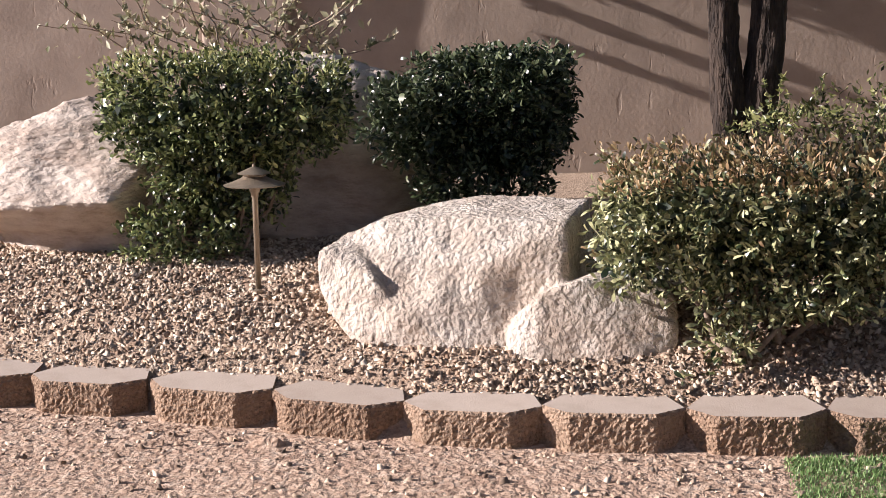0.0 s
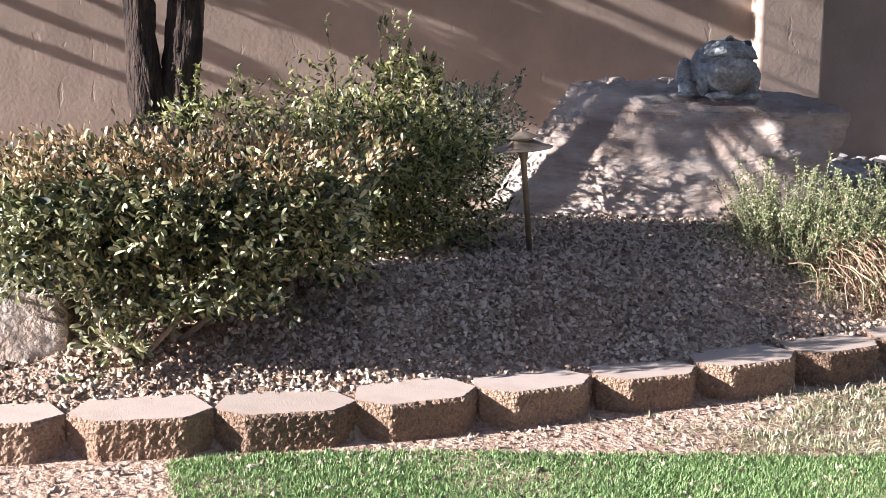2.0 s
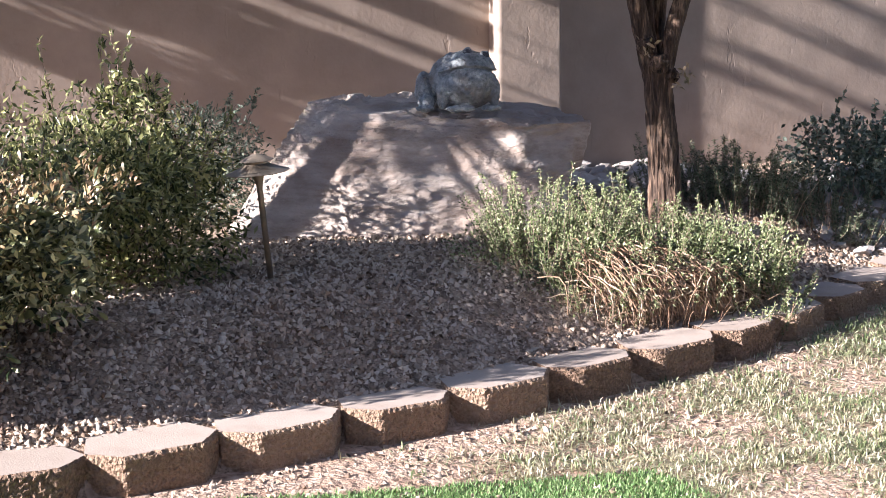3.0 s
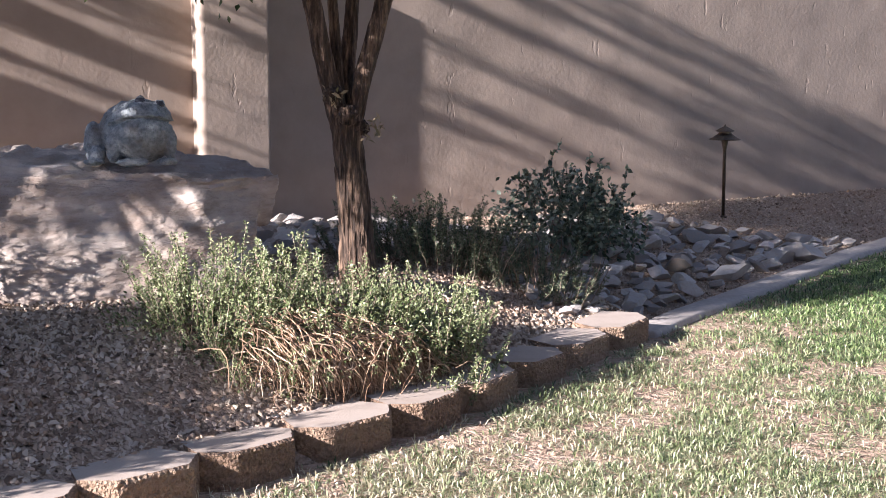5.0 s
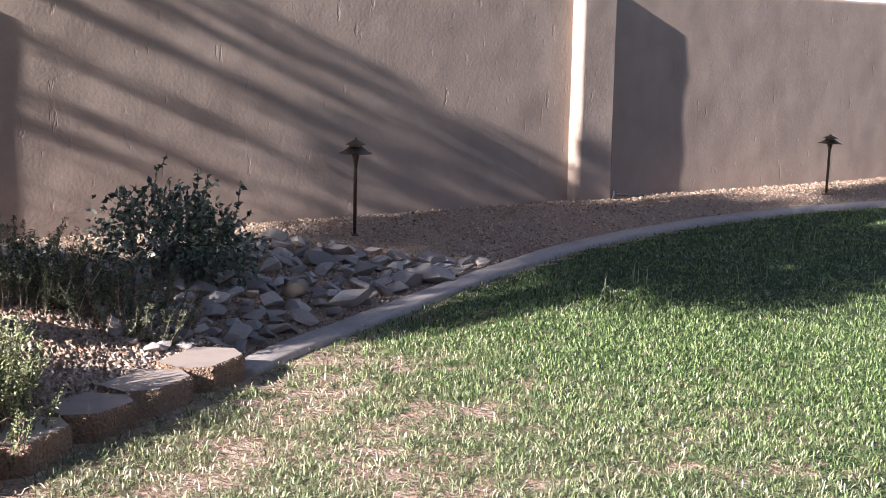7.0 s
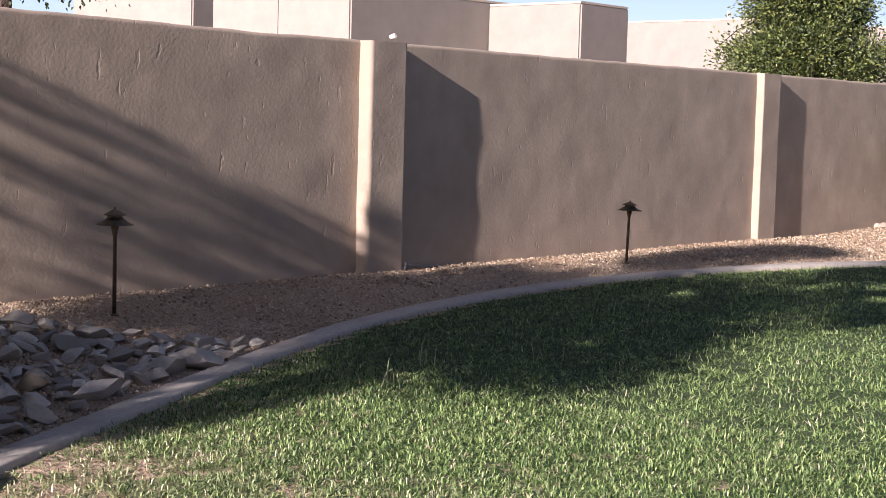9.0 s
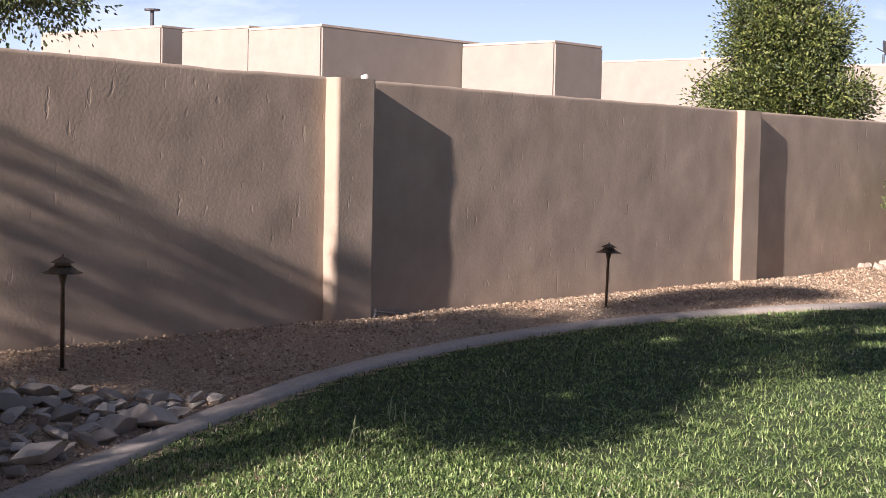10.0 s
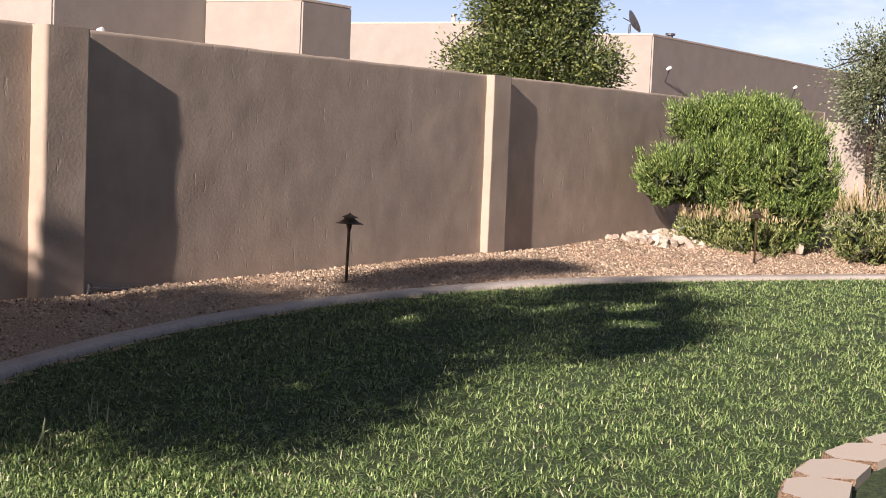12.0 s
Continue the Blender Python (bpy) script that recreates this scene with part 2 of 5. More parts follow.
def stucco_material():
    """Trowelled stucco: faint broad swirls, and scattered short upright nicks."""
    m = material("stucco", [(0.355, 0.28, 0.222), (0.45, 0.358, 0.286)], 0.92, 2.6, 9, stain=(0.32, 0.25, 0.203), stain_scale=1.4, stain_amount=0.4)
    nodes, link = m.node_tree.nodes, m.node_tree.links.new
    coord = nodes.new("ShaderNodeTexCoord")
    nick_map = nodes.new("ShaderNodeMapping")
    nick_map.inputs["Scale"].default_value = (1, 1, 0.38)
    nicks = nodes.new("ShaderNodeTexNoise")
    nicks.inputs["Scale"].default_value, nicks.inputs["Detail"].default_value = 15, 4
    edge = nodes.new("ShaderNodeMapRange")
    edge.inputs["From Min"].default_value, edge.inputs["From Max"].default_value = 0.66, 0.74
    swirl = nodes.new("ShaderNodeTexNoise")
    swirl.inputs["Scale"].default_value, swirl.inputs["Detail"].default_value = 4.2, 5
    swirl.inputs["Distortion"].default_value = 0.3
    add = nodes.new("ShaderNodeMath")
    add.operation = "MULTIPLY_ADD"
    add.inputs[1].default_value = -0.24
    bump = nodes.new("ShaderNodeBump")
    bump.inputs["Strength"].default_value, bump.inputs["Distance"].default_value = 0.5, 0.015
    link(coord.outputs["Object"], nick_map.inputs["Vector"])
    link(nick_map.outputs["Vector"], nicks.inputs["Vector"])
    link(coord.outputs["Object"], swirl.inputs["Vector"])
    soften = nodes.new("ShaderNodeMath")
    soften.operation = "MULTIPLY"
    soften.inputs[1].default_value = 0.5
    grit = nodes.new("ShaderNodeTexNoise")
    grit.inputs["Scale"].default_value, grit.inputs["Detail"].default_value = 38, 5
    link(coord.outputs["Object"], grit.inputs["Vector"])
    both = nodes.new("ShaderNodeMath")
    both.operation = "MULTIPLY_ADD"
    both.inputs[1].default_value = 0.45
    link(grit.outputs["Fac"], both.inputs[0])
    link(swirl.outputs["Fac"], both.inputs[2])
    link(both.outputs["Value"], soften.inputs[0])
    link(nicks.outputs["Fac"], edge.inputs["Value"])
    link(edge.outputs["Result"], add.inputs[0])
    link(soften.outputs["Value"], add.inputs[2])
    link(add.outputs["Value"], bump.inputs["Height"])
    link(bump.outputs["Normal"], nodes["Principled BSDF"].inputs["Normal"])
    return m


M["stucco"] = stucco_material()


# ---- helpers for building ----
def smooth(a, b, v):
    u = np.clip((np.asarray(v, float) - a) / (b - a), 0, 1)
    return u * u * (3 - 2 * u)


def mesh_object(name, verts, faces, mats, parent=None, label="", shade=False, indices=None):
    me = bpy.data.meshes.new(name)
    me.from_pydata(verts, [], faces)
    for m in mats if isinstance(mats, (list, tuple)) else [mats]:
        me.materials.append(m)
    if indices is not None:
        me.polygons.foreach_set("material_index", np.asarray(indices, dtype=np.int32))
    if shade:
        me.polygons.foreach_set("use_smooth", np.ones(len(me.polygons), dtype=bool))
    me.update()
    ob = new(name, me)
    if parent is not None:
        ob.parent = parent
    if label:
        tagged(ob, label)
    return ob


def part(name, bm, mat, parent=None, label="", shade=False):
    me = bpy.data.meshes.new(name)
    bm.normal_update()
    bm.to_mesh(me)
    bm.free()
    for m in mat if isinstance(mat, (list, tuple)) else [mat]:
        me.materials.append(m)
    if shade:
        me.polygons.foreach_set("use_smooth", np.ones(len(me.polygons), dtype=bool))
    ob = new(name, me)
    if parent is not None:
        ob.parent = parent
    if label:
        tagged(ob, label)
    return ob


def soup(name, verts, tris, mat, parent=None, label="", kind="", shade=False):
    """A mesh from arrays of vertices and triangles (or quads)."""
    verts, tris = np.asarray(verts, np.float32), np.asarray(tris, np.int32)
    n, k = tris.shape
    me = bpy.data.meshes.new(name)
    me.vertices.add(len(verts))
    me.vertices.foreach_set("co", verts.ravel())
    me.loops.add(n * k)
    me.loops.foreach_set("vertex_index", tris.ravel())
    me.polygons.add(n)
    me.polygons.foreach_set("loop_start", np.arange(0, n * k, k, dtype=np.int32))
    me.polygons.foreach_set("loop_total", np.full(n, k, dtype=np.int32))
    if shade:
        me.polygons.foreach_set("use_smooth", np.ones(n, dtype=bool))
    me.materials.append(mat)
    me.update(calc_edges=True)
    ob = new(name, me)
    if parent is not None:
        ob.parent = parent
    return tagged(ob, label, kind=kind)


def thing(name, at, label, category, group=""):
    ob = new(name)
    ob.empty_display_size = 0.1
    ob.location = at
    return tagged(ob, label, category, group)


def lathe(profile, steps=24, cap=True):
    """A bmesh turned from (radius, height) pairs."""
    bm = bmesh.new()
    rings = []
    for r, z in profile:
        rings.append([bm.verts.new((r * math.cos(2 * math.pi * i / steps), r * math.sin(2 * math.pi * i / steps), z)) for i in range(steps)])
    for a, b in zip(rings, rings[1:]):
        for i in range(steps):
            bm.faces.new((a[i], a[(i + 1) % steps], b[(i + 1) % steps], b[i]))
    if cap:
        bm.faces.new(rings[0][::-1])
        bm.faces.new(rings[-1])
    return bm


def tube_arrays(points, radii, steps=7):
    """Vertices and quads of a tapered tube along points."""
    pts = [Vector(p) for p in points]
    verts, quads = [], []
    side = None
    for i, p in enumerate(pts):
        d = (pts[min(i + 1, len(pts) - 1)] - pts[max(i - 1, 0)]).normalized()
        if side is None:
            side = d.orthogonal().normalized()
        side = (side - d * side.dot(d)).normalized()
        other = d.cross(side)
        for k in range(steps):
            a = 2 * math.pi * k / steps
            verts.append(p + (side * math.cos(a) + other * math.sin(a)) * radii[i])
        if i:
            b = (i - 1) * steps
            for k in range(steps):
                quads.append((b + k, b + (k + 1) % steps, b + steps + (k + 1) % steps, b + steps + k))
    return verts, quads


def tubes(name, lines, mat, parent=None, label="", steps=6):
    """Several tubes in one part: lines of (points, radii)."""
    verts, quads = [], []
    for points, radii in lines:
        v, q = tube_arrays(points, radii, steps)
        quads += [tuple(i + len(verts) for i in f) for f in q]
        verts += [tuple(p) for p in v]
    return mesh_object(name, verts, quads, mat, parent, label, shade=True)


def wander(rng, start, end, wiggle, n=6):
    a, b = np.array(start, float), np.array(end, float)
    pts = [a + (b - a) * u for u in np.linspace(0, 1, n)]
    off = np.zeros(3)
    for i in range(1, n):
        off = off * 0.7 + rng.normal(0, wiggle, 3)
        pts[i] = pts[i] + off
    return [tuple(p) for p in pts]


LIGHTWARD = (-0.75, -0.25, 0.75)  # leaf faces turn towards the light


def leaves(rng, centres, outward, length, width, spread=0.8, fold=0.25, rounded=False):
    """Folded leaf blades at the centres; each turned from its outward direction by spread. Returns arrays."""
    n = len(centres)
    way = outward + rng.normal(0, spread, (n, 3))
    way /= np.linalg.norm(way, axis=1, keepdims=True) + 1e-9
    side = np.cross(way, np.array(LIGHTWARD) + rng.normal(0, 0.75, (n, 3)))
    side /= np.linalg.norm(side, axis=1, keepdims=True) + 1e-9
    up = np.cross(side, way)
    size = rng.uniform(0.6, 1.25, (n, 1))
    ln, wd = length * size, width * size
    base = centres - way * ln * 0.4
    mid = centres + way * ln * 0.05
    v = np.stack([base, mid + side * wd * 0.5 + up * wd * fold, centres + way * ln * 0.6, mid - side * wd * 0.5 + up * wd * fold], 1)
    if rounded:
        far = centres + way * ln * 0.42
        lift = up * wd * fold
        v = np.stack([base, mid + side * wd * 0.42 + lift, far + side * wd * 0.4 + lift, centres + way * ln * 0.6, far - side * wd * 0.4 + lift, mid - side * wd * 0.42 + lift], 1)
        i = np.arange(n)[:, None] * 6
        t = np.concatenate([i + [0, 1, 5], i + [1, 2, 5], i + [2, 4, 5], i + [2, 3, 4]], 0)
        return v.reshape(-1, 3), t
    i = np.arange(n)[:, None] * 4
    t = np.concatenate([i + [0, 1, 2], i + [0, 2, 3]], 0)
    return v.reshape(-1, 3), t


def fractal(points, scale, octaves=5, seed=0.0):
    off = Vector((seed * 7.13, seed * 3.7, seed * 5.1))
    return np.array([noise.fractal(Vector(p) * scale + off, 0.9, 2.1, octaves) for p in points])


# ---- the lie of the land ----
WALL_Y = 9.76  # garden face of the boundary wall
# front top corners of the edging blocks, then the lawn side of the curb
BLOCK_LINE = [(-4.3, 6.22), (-3.78, 5.98), (-3.27, 5.78), (-2.76, 5.62), (-2.25, 5.46), (-1.75, 5.35), (-1.23, 5.2), (-0.72, 5.05), (-0.21, 4.98),
              (0.29, 4.94), (0.77, 4.93), (1.26, 4.96), (1.71, 5.03), (2.17, 5.14), (2.6, 5.22), (3.05, 5.34), (3.48, 5.48), (3.94, 5.62),
              (4.36, 5.81), (4.77, 6.05), (5.14, 6.23), (5.56, 6.47), (6.0, 6.73)]
CURB_LINE = [(6.0, 6.73), (6.42, 6.96), (6.97, 7.2), (7.74, 7.54), (8.4, 7.83), (9.1, 8.11), (10.13, 8.46), (11.5, 8.7), (12.8, 8.76), (13.6, 8.7),
             (14.8, 8.52), (16.3, 8.16), (18.35, 7.33), (19.9, 6.6), (21.6, 5.5), (23.0, 4.0), (24.0, 2.0), (24.5, -2.0)]
EDGE = np.array([(-12.0, 9.0)] + BLOCK_LINE + CURB_LINE[1:])


def lawn_z(x, y):
    return -0.04 + 0.22 * smooth(3, 15, x) - 0.06 * smooth(16, 21, x)


def inside(x, y):
    """Signed distance into the planted bed from its front edge."""
    x, y = np.asarray(x, float), np.asarray(y, float)
    best, sign = np.full(x.shape, 1e9), np.ones(x.shape)
    for (ax, ay), (bx, by) in zip(EDGE, EDGE[1:]):
        dx, dy = bx - ax, by - ay
        u = np.clip(((x - ax) * dx + (y - ay) * dy) / (dx * dx + dy * dy), 0, 1)
        px, py = x - ax - u * dx, y - ay - u * dy
        d = np.hypot(px, py)
        s = np.where(dx * (y - ay) - dy * (x - ax) >= 0, 1.0, -1.0)
        near = d < best - 1e-9
        best, sign = np.where(near, d, best), np.where(near, s, sign)
    return best * sign


def bed_z(x, y, d):
    low = np.where(np.asarray(x) < 6.0, 0.085, lawn_z(x, y) + 0.005)
    high = 0.38 - 0.09 * smooth(4.0, 6.5, x) + 0.02 * smooth(17, 21, x)
    reach = 1.0 + 0.5 * smooth(4.5, 6.5, x) - 0.9 * smooth(9.0, 12.5, x) + 2.4 * smooth(15.5, 19.5, x)
    return low + (high - low) * smooth(0.05 + 1.1 * smooth(15.5, 19.5, x), reach, d)


def ground_z(x, y):
    d = inside(x, y)
    # soil banked up a little against the edging blocks
    bank = 0.034 * (1 - smooth(0.05, 0.55, -d)) * (1 - smooth(5.4, 6.2, x))
    return np.where(d > 0.13, bed_z(x, y, d), lawn_z(x, y) + bank)


def gz(x, y):
    return float(ground_z(np.array([x]), np.array([y]))[0])


def green(x, y):
    """How green the lawn is: 0 bare or dry, 1 lush."""
    x, y = np.asarray(x, float), np.asarray(y, float)
    patch = 0.6 * np.sin(x * 2.3 + 1.1 * np.sin(y * 1.9)) * np.sin(y * 2.9 + 0.8 * np.sin(x * 1.7)) + 0.6 * np.sin(x * 5.9 + 1.7 * np.sin(y * 4.3)) * np.sin(y * 6.7 + 1.3 * np.sin(x * 3.9))
    return np.clip(smooth(3.8, 7.4, x + 0.9 * patch), 0, 1)


def build_ground():
    far_l, far_r = -np.geomspace(9, 900, 14)[::-1], np.geomspace(26.5, 1500, 16)
    xs = np.concatenate([far_l, np.arange(-8, 26, 0.12), far_r])
    ys = np.concatenate([-np.geomspace(4.5, 900, 14)[::-1], np.arange(-4, 3.2, 0.1), np.arange(3.2, 9.75, 0.09), [9.76, 9.9, 10.2, 11], np.geomspace(12, 1500, 18)])
    gx, gy = np.meshgrid(xs, ys)
    x, y = gx.ravel(), gy.ravel()
    d = inside(x, y)
    near = (x > -8) & (x < 26) & (y > -4) & (y < WALL_Y)
    z = np.where(near, ground_z(x, y), np.where(y >= WALL_Y, 0.2, lawn_z(x, y)))
    pts = np.stack([x, y, z * 0], 1)
    rough = fractal(pts[near], 2.3, 4)
    z[near] += np.where(d[near] > 0.15, 0.008, 0.009) * rough * np.clip(np.abs(d[near]) / 0.15, 0, 1)
    w = len(xs)
    idx = np.arange(len(x)).reshape(len(ys), w)
    quads = np.stack([idx[:-1, :-1], idx[:-1, 1:], idx[1:, 1:], idx[1:, :-1]], -1).reshape(-1, 4)
    cx, cy = x[quads].mean(1), y[quads].mean(1)
    di = inside(cx, cy)
    ragged = np.random.default_rng(5).normal(0, 0.4, len(cx))
    inner = np.where((di > 0.08) & (cy < WALL_Y), 1, np.where((di < -0.05) & (cx + 0.5 * np.sin(cy * 2.3) + 0.9 * np.sin(cy * 0.7) + ragged > 6.9), 2, 0))
    ob = mesh_object("ground", np.stack([x, y, z], 1).tolist(), quads.tolist(), [M["soil"], M["gravel_bed"], M["thatch"]], shade=True, indices=inner)
    return tagged(ob, "bare sandy soil and tan gravel bed sloping up to a wall", "ground", kind="structure")


ground = build_ground()


# ---- boundary wall with pilasters ----
WALL_TOP = 2.1
# left edge, width, depth
PILASTERS = [(-8.5, 0.42, 0.1), (-2.56, 0.58, 0.096), (4.675, 0.475, 0.135), (11.28, 0.415, 0.122), (17.5, 0.38, 0.088, 0.01)]
WALL_END = 29.4


def build_wall():
    """One stuccoed wall, its faces gently uneven, the top edge rounded."""
    xs = np.arange(-16, WALL_END + 0.01, 0.09)
    section = [(0, 0.0 + k) for k in np.linspace(-0.3, WALL_TOP - 0.03, 34)] + [(0.0005, WALL_TOP - 0.022), (0.005, WALL_TOP - 0.007), (0.016, WALL_TOP), (0.03, WALL_TOP + 0.001)]
    section += [(0.17, WALL_TOP), (0.192, WALL_TOP - 0.012), (0.2, WALL_TOP - 0.03), (0.2, 1.0), (0.2, -0.3)]
    n = len(section)
    verts, quads = [], []
    for x in xs:
        for k, (dy, z) in enumerate(section):
            wob = 0.0045 * noise.fractal(Vector((x * 3.0, z * 3.0, 0.3)), 0.9, 2.2, 4) if k < n - 3 else 0
            lift = 0.008 * noise.fractal(Vector((x * 1.7, 4.2, 0)), 0.9, 2.0, 3) + 0.022 * (1 - float(smooth(8.0, 10.5, x))) + 0.01 if z > 1.9 else 0
            verts.append((x, WALL_Y + dy + wob, z + lift))
    for i in range(len(xs) - 1):
        for k in range(n - 1):
            a = i * n + k
            quads.append((a, a + n, a + n + 1, a + 1))
    m = len(xs) - 1
    quads.append(tuple(m * n + k for k in range(n)))
    ob = mesh_object("wall_north", verts, quads, M["stucco"], shade=True)
    return tagged(ob, "long tan stucco garden wall with square pilasters", "wall", kind="structure")


wall = build_wall()


def build_pilaster(x0, w, p, r=0.026):
    """A shallow stuccoed pier in front of the wall, with softened corners."""
    outline = [(0, 0.05), (0, -p + r + 0.012), (0, -p + r), (r * 0.3, -p + r * 0.3), (r, -p), (r + 0.012, -p), (0.12, -p), (0.26, -p),
               (w - 0.022, -p), (w - 0.01, -p), (w - 0.003, -p + 0.003), (w, -p + 0.01), (w, -p + 0.022), (w, 0.05)]
    zs = list(np.linspace(-0.3, WALL_TOP - 0.01, 40)) + [WALL_TOP + 0.008]
    bm = bmesh.new()
    rows = []
    for z in zs:
        row = []
        for k, (dx, dy) in enumerate(outline):
            wob = 0.0055 * noise.fractal(Vector((x0 + dx, dy, z)) * 3.0, 0.8, 2.2, 4) if 0 < k < len(outline) - 1 else 0
            row.append(bm.verts.new((x0 + dx + wob * (1 if k < 6 or k > 7 else 0), WALL_Y + dy + wob, z)))
        rows.append(row)
    for a, b in zip(rows, rows[1:]):
        for k in range(len(outline) - 1):
            bm.faces.new((a[k], a[k + 1], b[k + 1], b[k]))
    top = [bm.verts.new((v.co.x, v.co.y, WALL_TOP + 0.008)) for v in rows[-1]]
    bm.faces.new(top)
    ob = part("pilaster", bm, M["stucco"], wall, shade=True)
    ob.data.set_sharp_from_angle(angle=radians(60))
    return ob


for pier in PILASTERS:
    build_pilaster(*pier)

# the wall's return at its far end
bm = bmesh.new()
bmesh.ops.create_cube(bm, size=1, matrix=Matrix.Translation((WALL_END + 0.1, 2.88, 0.9)) @ Matrix.Diagonal((0.2, 14.0, 2.1, 1)))
bmesh.ops.bevel(bm, geom=bm.edges[:], offset=0.02, segments=2, affect="EDGES")
tagged(part("wall_east", bm, M["house"]), "sunlit cream stucco garden wall closing the yard", "wall", kind="structure")


# ---- edging blocks ----
def block_mesh(seed):
    """A split-face retaining block: trapezoid in plan, smooth cast top, ragged front. Unit width along x, front at y = 0."""
    rng = np.random.default_rng(seed)
    w, h, deep = 0.5, 0.19, 0.27
    bm = bmesh.new()
    nx, nz = 52, 18
    chamfer = 0.10

    def front(u, v):
        x = -w / 2 + w * u
        edge = max(0.0, abs(u - 0.5) * w - (w / 2 - chamfer)) / chamfer
        y = 0.095 * edge ** 1.02
        q = Vector((x * 46 + seed * 9, v * h * 46, seed))
        y += 0.0046 * noise.fractal(q, 0.7, 2.1, 3) + 0.0022 * noise.noise(q * 3.1) + 0.0013 * rng.normal()
        z = -h + h * v
        if v == 1:
            y += 0.006
            z -= 0.003 + 0.003 * abs(rng.normal())
        return (x, y, z)

    grid = [[bm.verts.new(front(i / nx, k / nz)) for i in range(nx + 1)] for k in range(nz + 1)]
    for k in range(nz):
        for i in range(nx):
            bm.faces.new((grid[k][i], grid[k][i + 1], grid[k + 1][i + 1], grid[k + 1][i])).material_index = 0
    back_w = 0.36
    lip = [bm.verts.new((v.co.x * 0.995, v.co.y + 0.007, 0)) for v in grid[-1]]
    for i in range(nx):
        bm.faces.new((grid[-1][i], grid[-1][i + 1], lip[i + 1], lip[i])).material_index = 0
    tb = [bm.verts.new((x, deep, 0)) for x in (-back_w / 2, back_w / 2)]
    bb = [bm.verts.new((x, deep, -h)) for x in (-back_w / 2, back_w / 2)]
    bm.faces.new(lip + [tb[1], tb[0]]).material_index = 1
    bm.faces.new([tb[0], tb[1], bb[1], bb[0]]).material_index = 1
    left = [grid[k][0] for k in range(nz + 1)] + [lip[0]]
    right = [grid[k][-1] for k in range(nz + 1)] + [lip[-1]]
    bm.faces.new(left + [tb[0], bb[0]]).material_index = 0
    bm.faces.new(right[::-1] + [bb[1], tb[1]]).material_index = 0
    me = bpy.data.meshes.new("edging_block")
    bm.normal_update()
    bm.to_mesh(me)
    bm.free()
    me.materials.append(M["block_face"])
    me.materials.append(M["block_top"])
    return me


BLOCKS = [block_mesh(s) for s in range(7)]


def lay_blocks(line, top, group, label, meshes):
    rng = np.random.default_rng(41)
    for i, ((ax, ay), (bx, by)) in enumerate(zip(line, line[1:])):
        ob = new("edging_block", meshes[i % 7])
        length = math.hypot(bx - ax, by - ay)
        turn = math.degrees(math.atan2(by - ay, bx - ax)) + rng.uniform(-2.0, 2.0)
        ob.matrix_world = pose((ax + bx) / 2, (ay + by) / 2, top + rng.uniform(-0.006, 0.006), rng.uniform(-1.2, 1.2), rng.uniform(-0.8, 0.8), turn)
        ob.scale = ((length - 0.008) / 0.5, 1, 1)
        tagged(ob, label, "block", group)


lay_blocks(BLOCK_LINE, 0.125, "blocks edging the gravel bed", "tan split-face concrete edging block with smooth worn top", BLOCKS)

# blocks round a second bed, seen at the lawn's near corner
RING = [(12.4, 3.6), (11.95, 3.85), (11.48, 4.03), (11.02, 4.14), (10.57, 4.19), (10.1, 4.17), (9.66, 4.06), (9.24, 3.88), (8.86, 3.62)]


def sweep_curb():
    """Poured curb along the lawn, flat-topped with rounded edges."""
    pts = [Vector((x, y, 0)) for x, y in CURB_LINE]
    fine = []
    for i in range(len(pts) - 1):
        p0, p1, p2, p3 = pts[max(i - 1, 0)], pts[i], pts[i + 1], pts[min(i + 2, len(pts) - 1)]
        for k in range(6):
            u = k / 6
            fine.append(0.5 * ((2 * p1) + (p2 - p0) * u + (2 * p0 - 5 * p1 + 4 * p2 - p3) * u * u + (3 * p1 - p0 - 3 * p2 + p3) * u ** 3))
    fine.append(pts[-1])
    section = [(0, -0.12), (0, 0.015), (0.008, 0.03), (0.02, 0.036), (0.15, 0.042), (0.165, 0.034), (0.17, -0.12)]
    bm = bmesh.new()
    rows = []
    for i, p in enumerate(fine):
        d = (fine[min(i + 1, len(fine) - 1)] - fine[max(i - 1, 0)]).normalized()
        n = Vector((-d.y, d.x, 0))
        z = float(lawn_z(p.x, p.y))
        rows.append([bm.verts.new((p.x + n.x * a, p.y + n.y * a, z + b + 0.004 * noise.noise(p * 3))) for a, b in section])
    for a, b in zip(rows, rows[1:]):
        for k in range(len(section) - 1):
            bm.faces.new((a[k], b[k], b[k + 1], a[k + 1]))
    bm.faces.new(rows[0])
    bm.faces.new(rows[-1][::-1])
    return tagged(part("curb", bm, M["curb"], shade=True), "grey poured concrete curb between lawn and gravel", "curb", kind="structure")


sweep_curb()


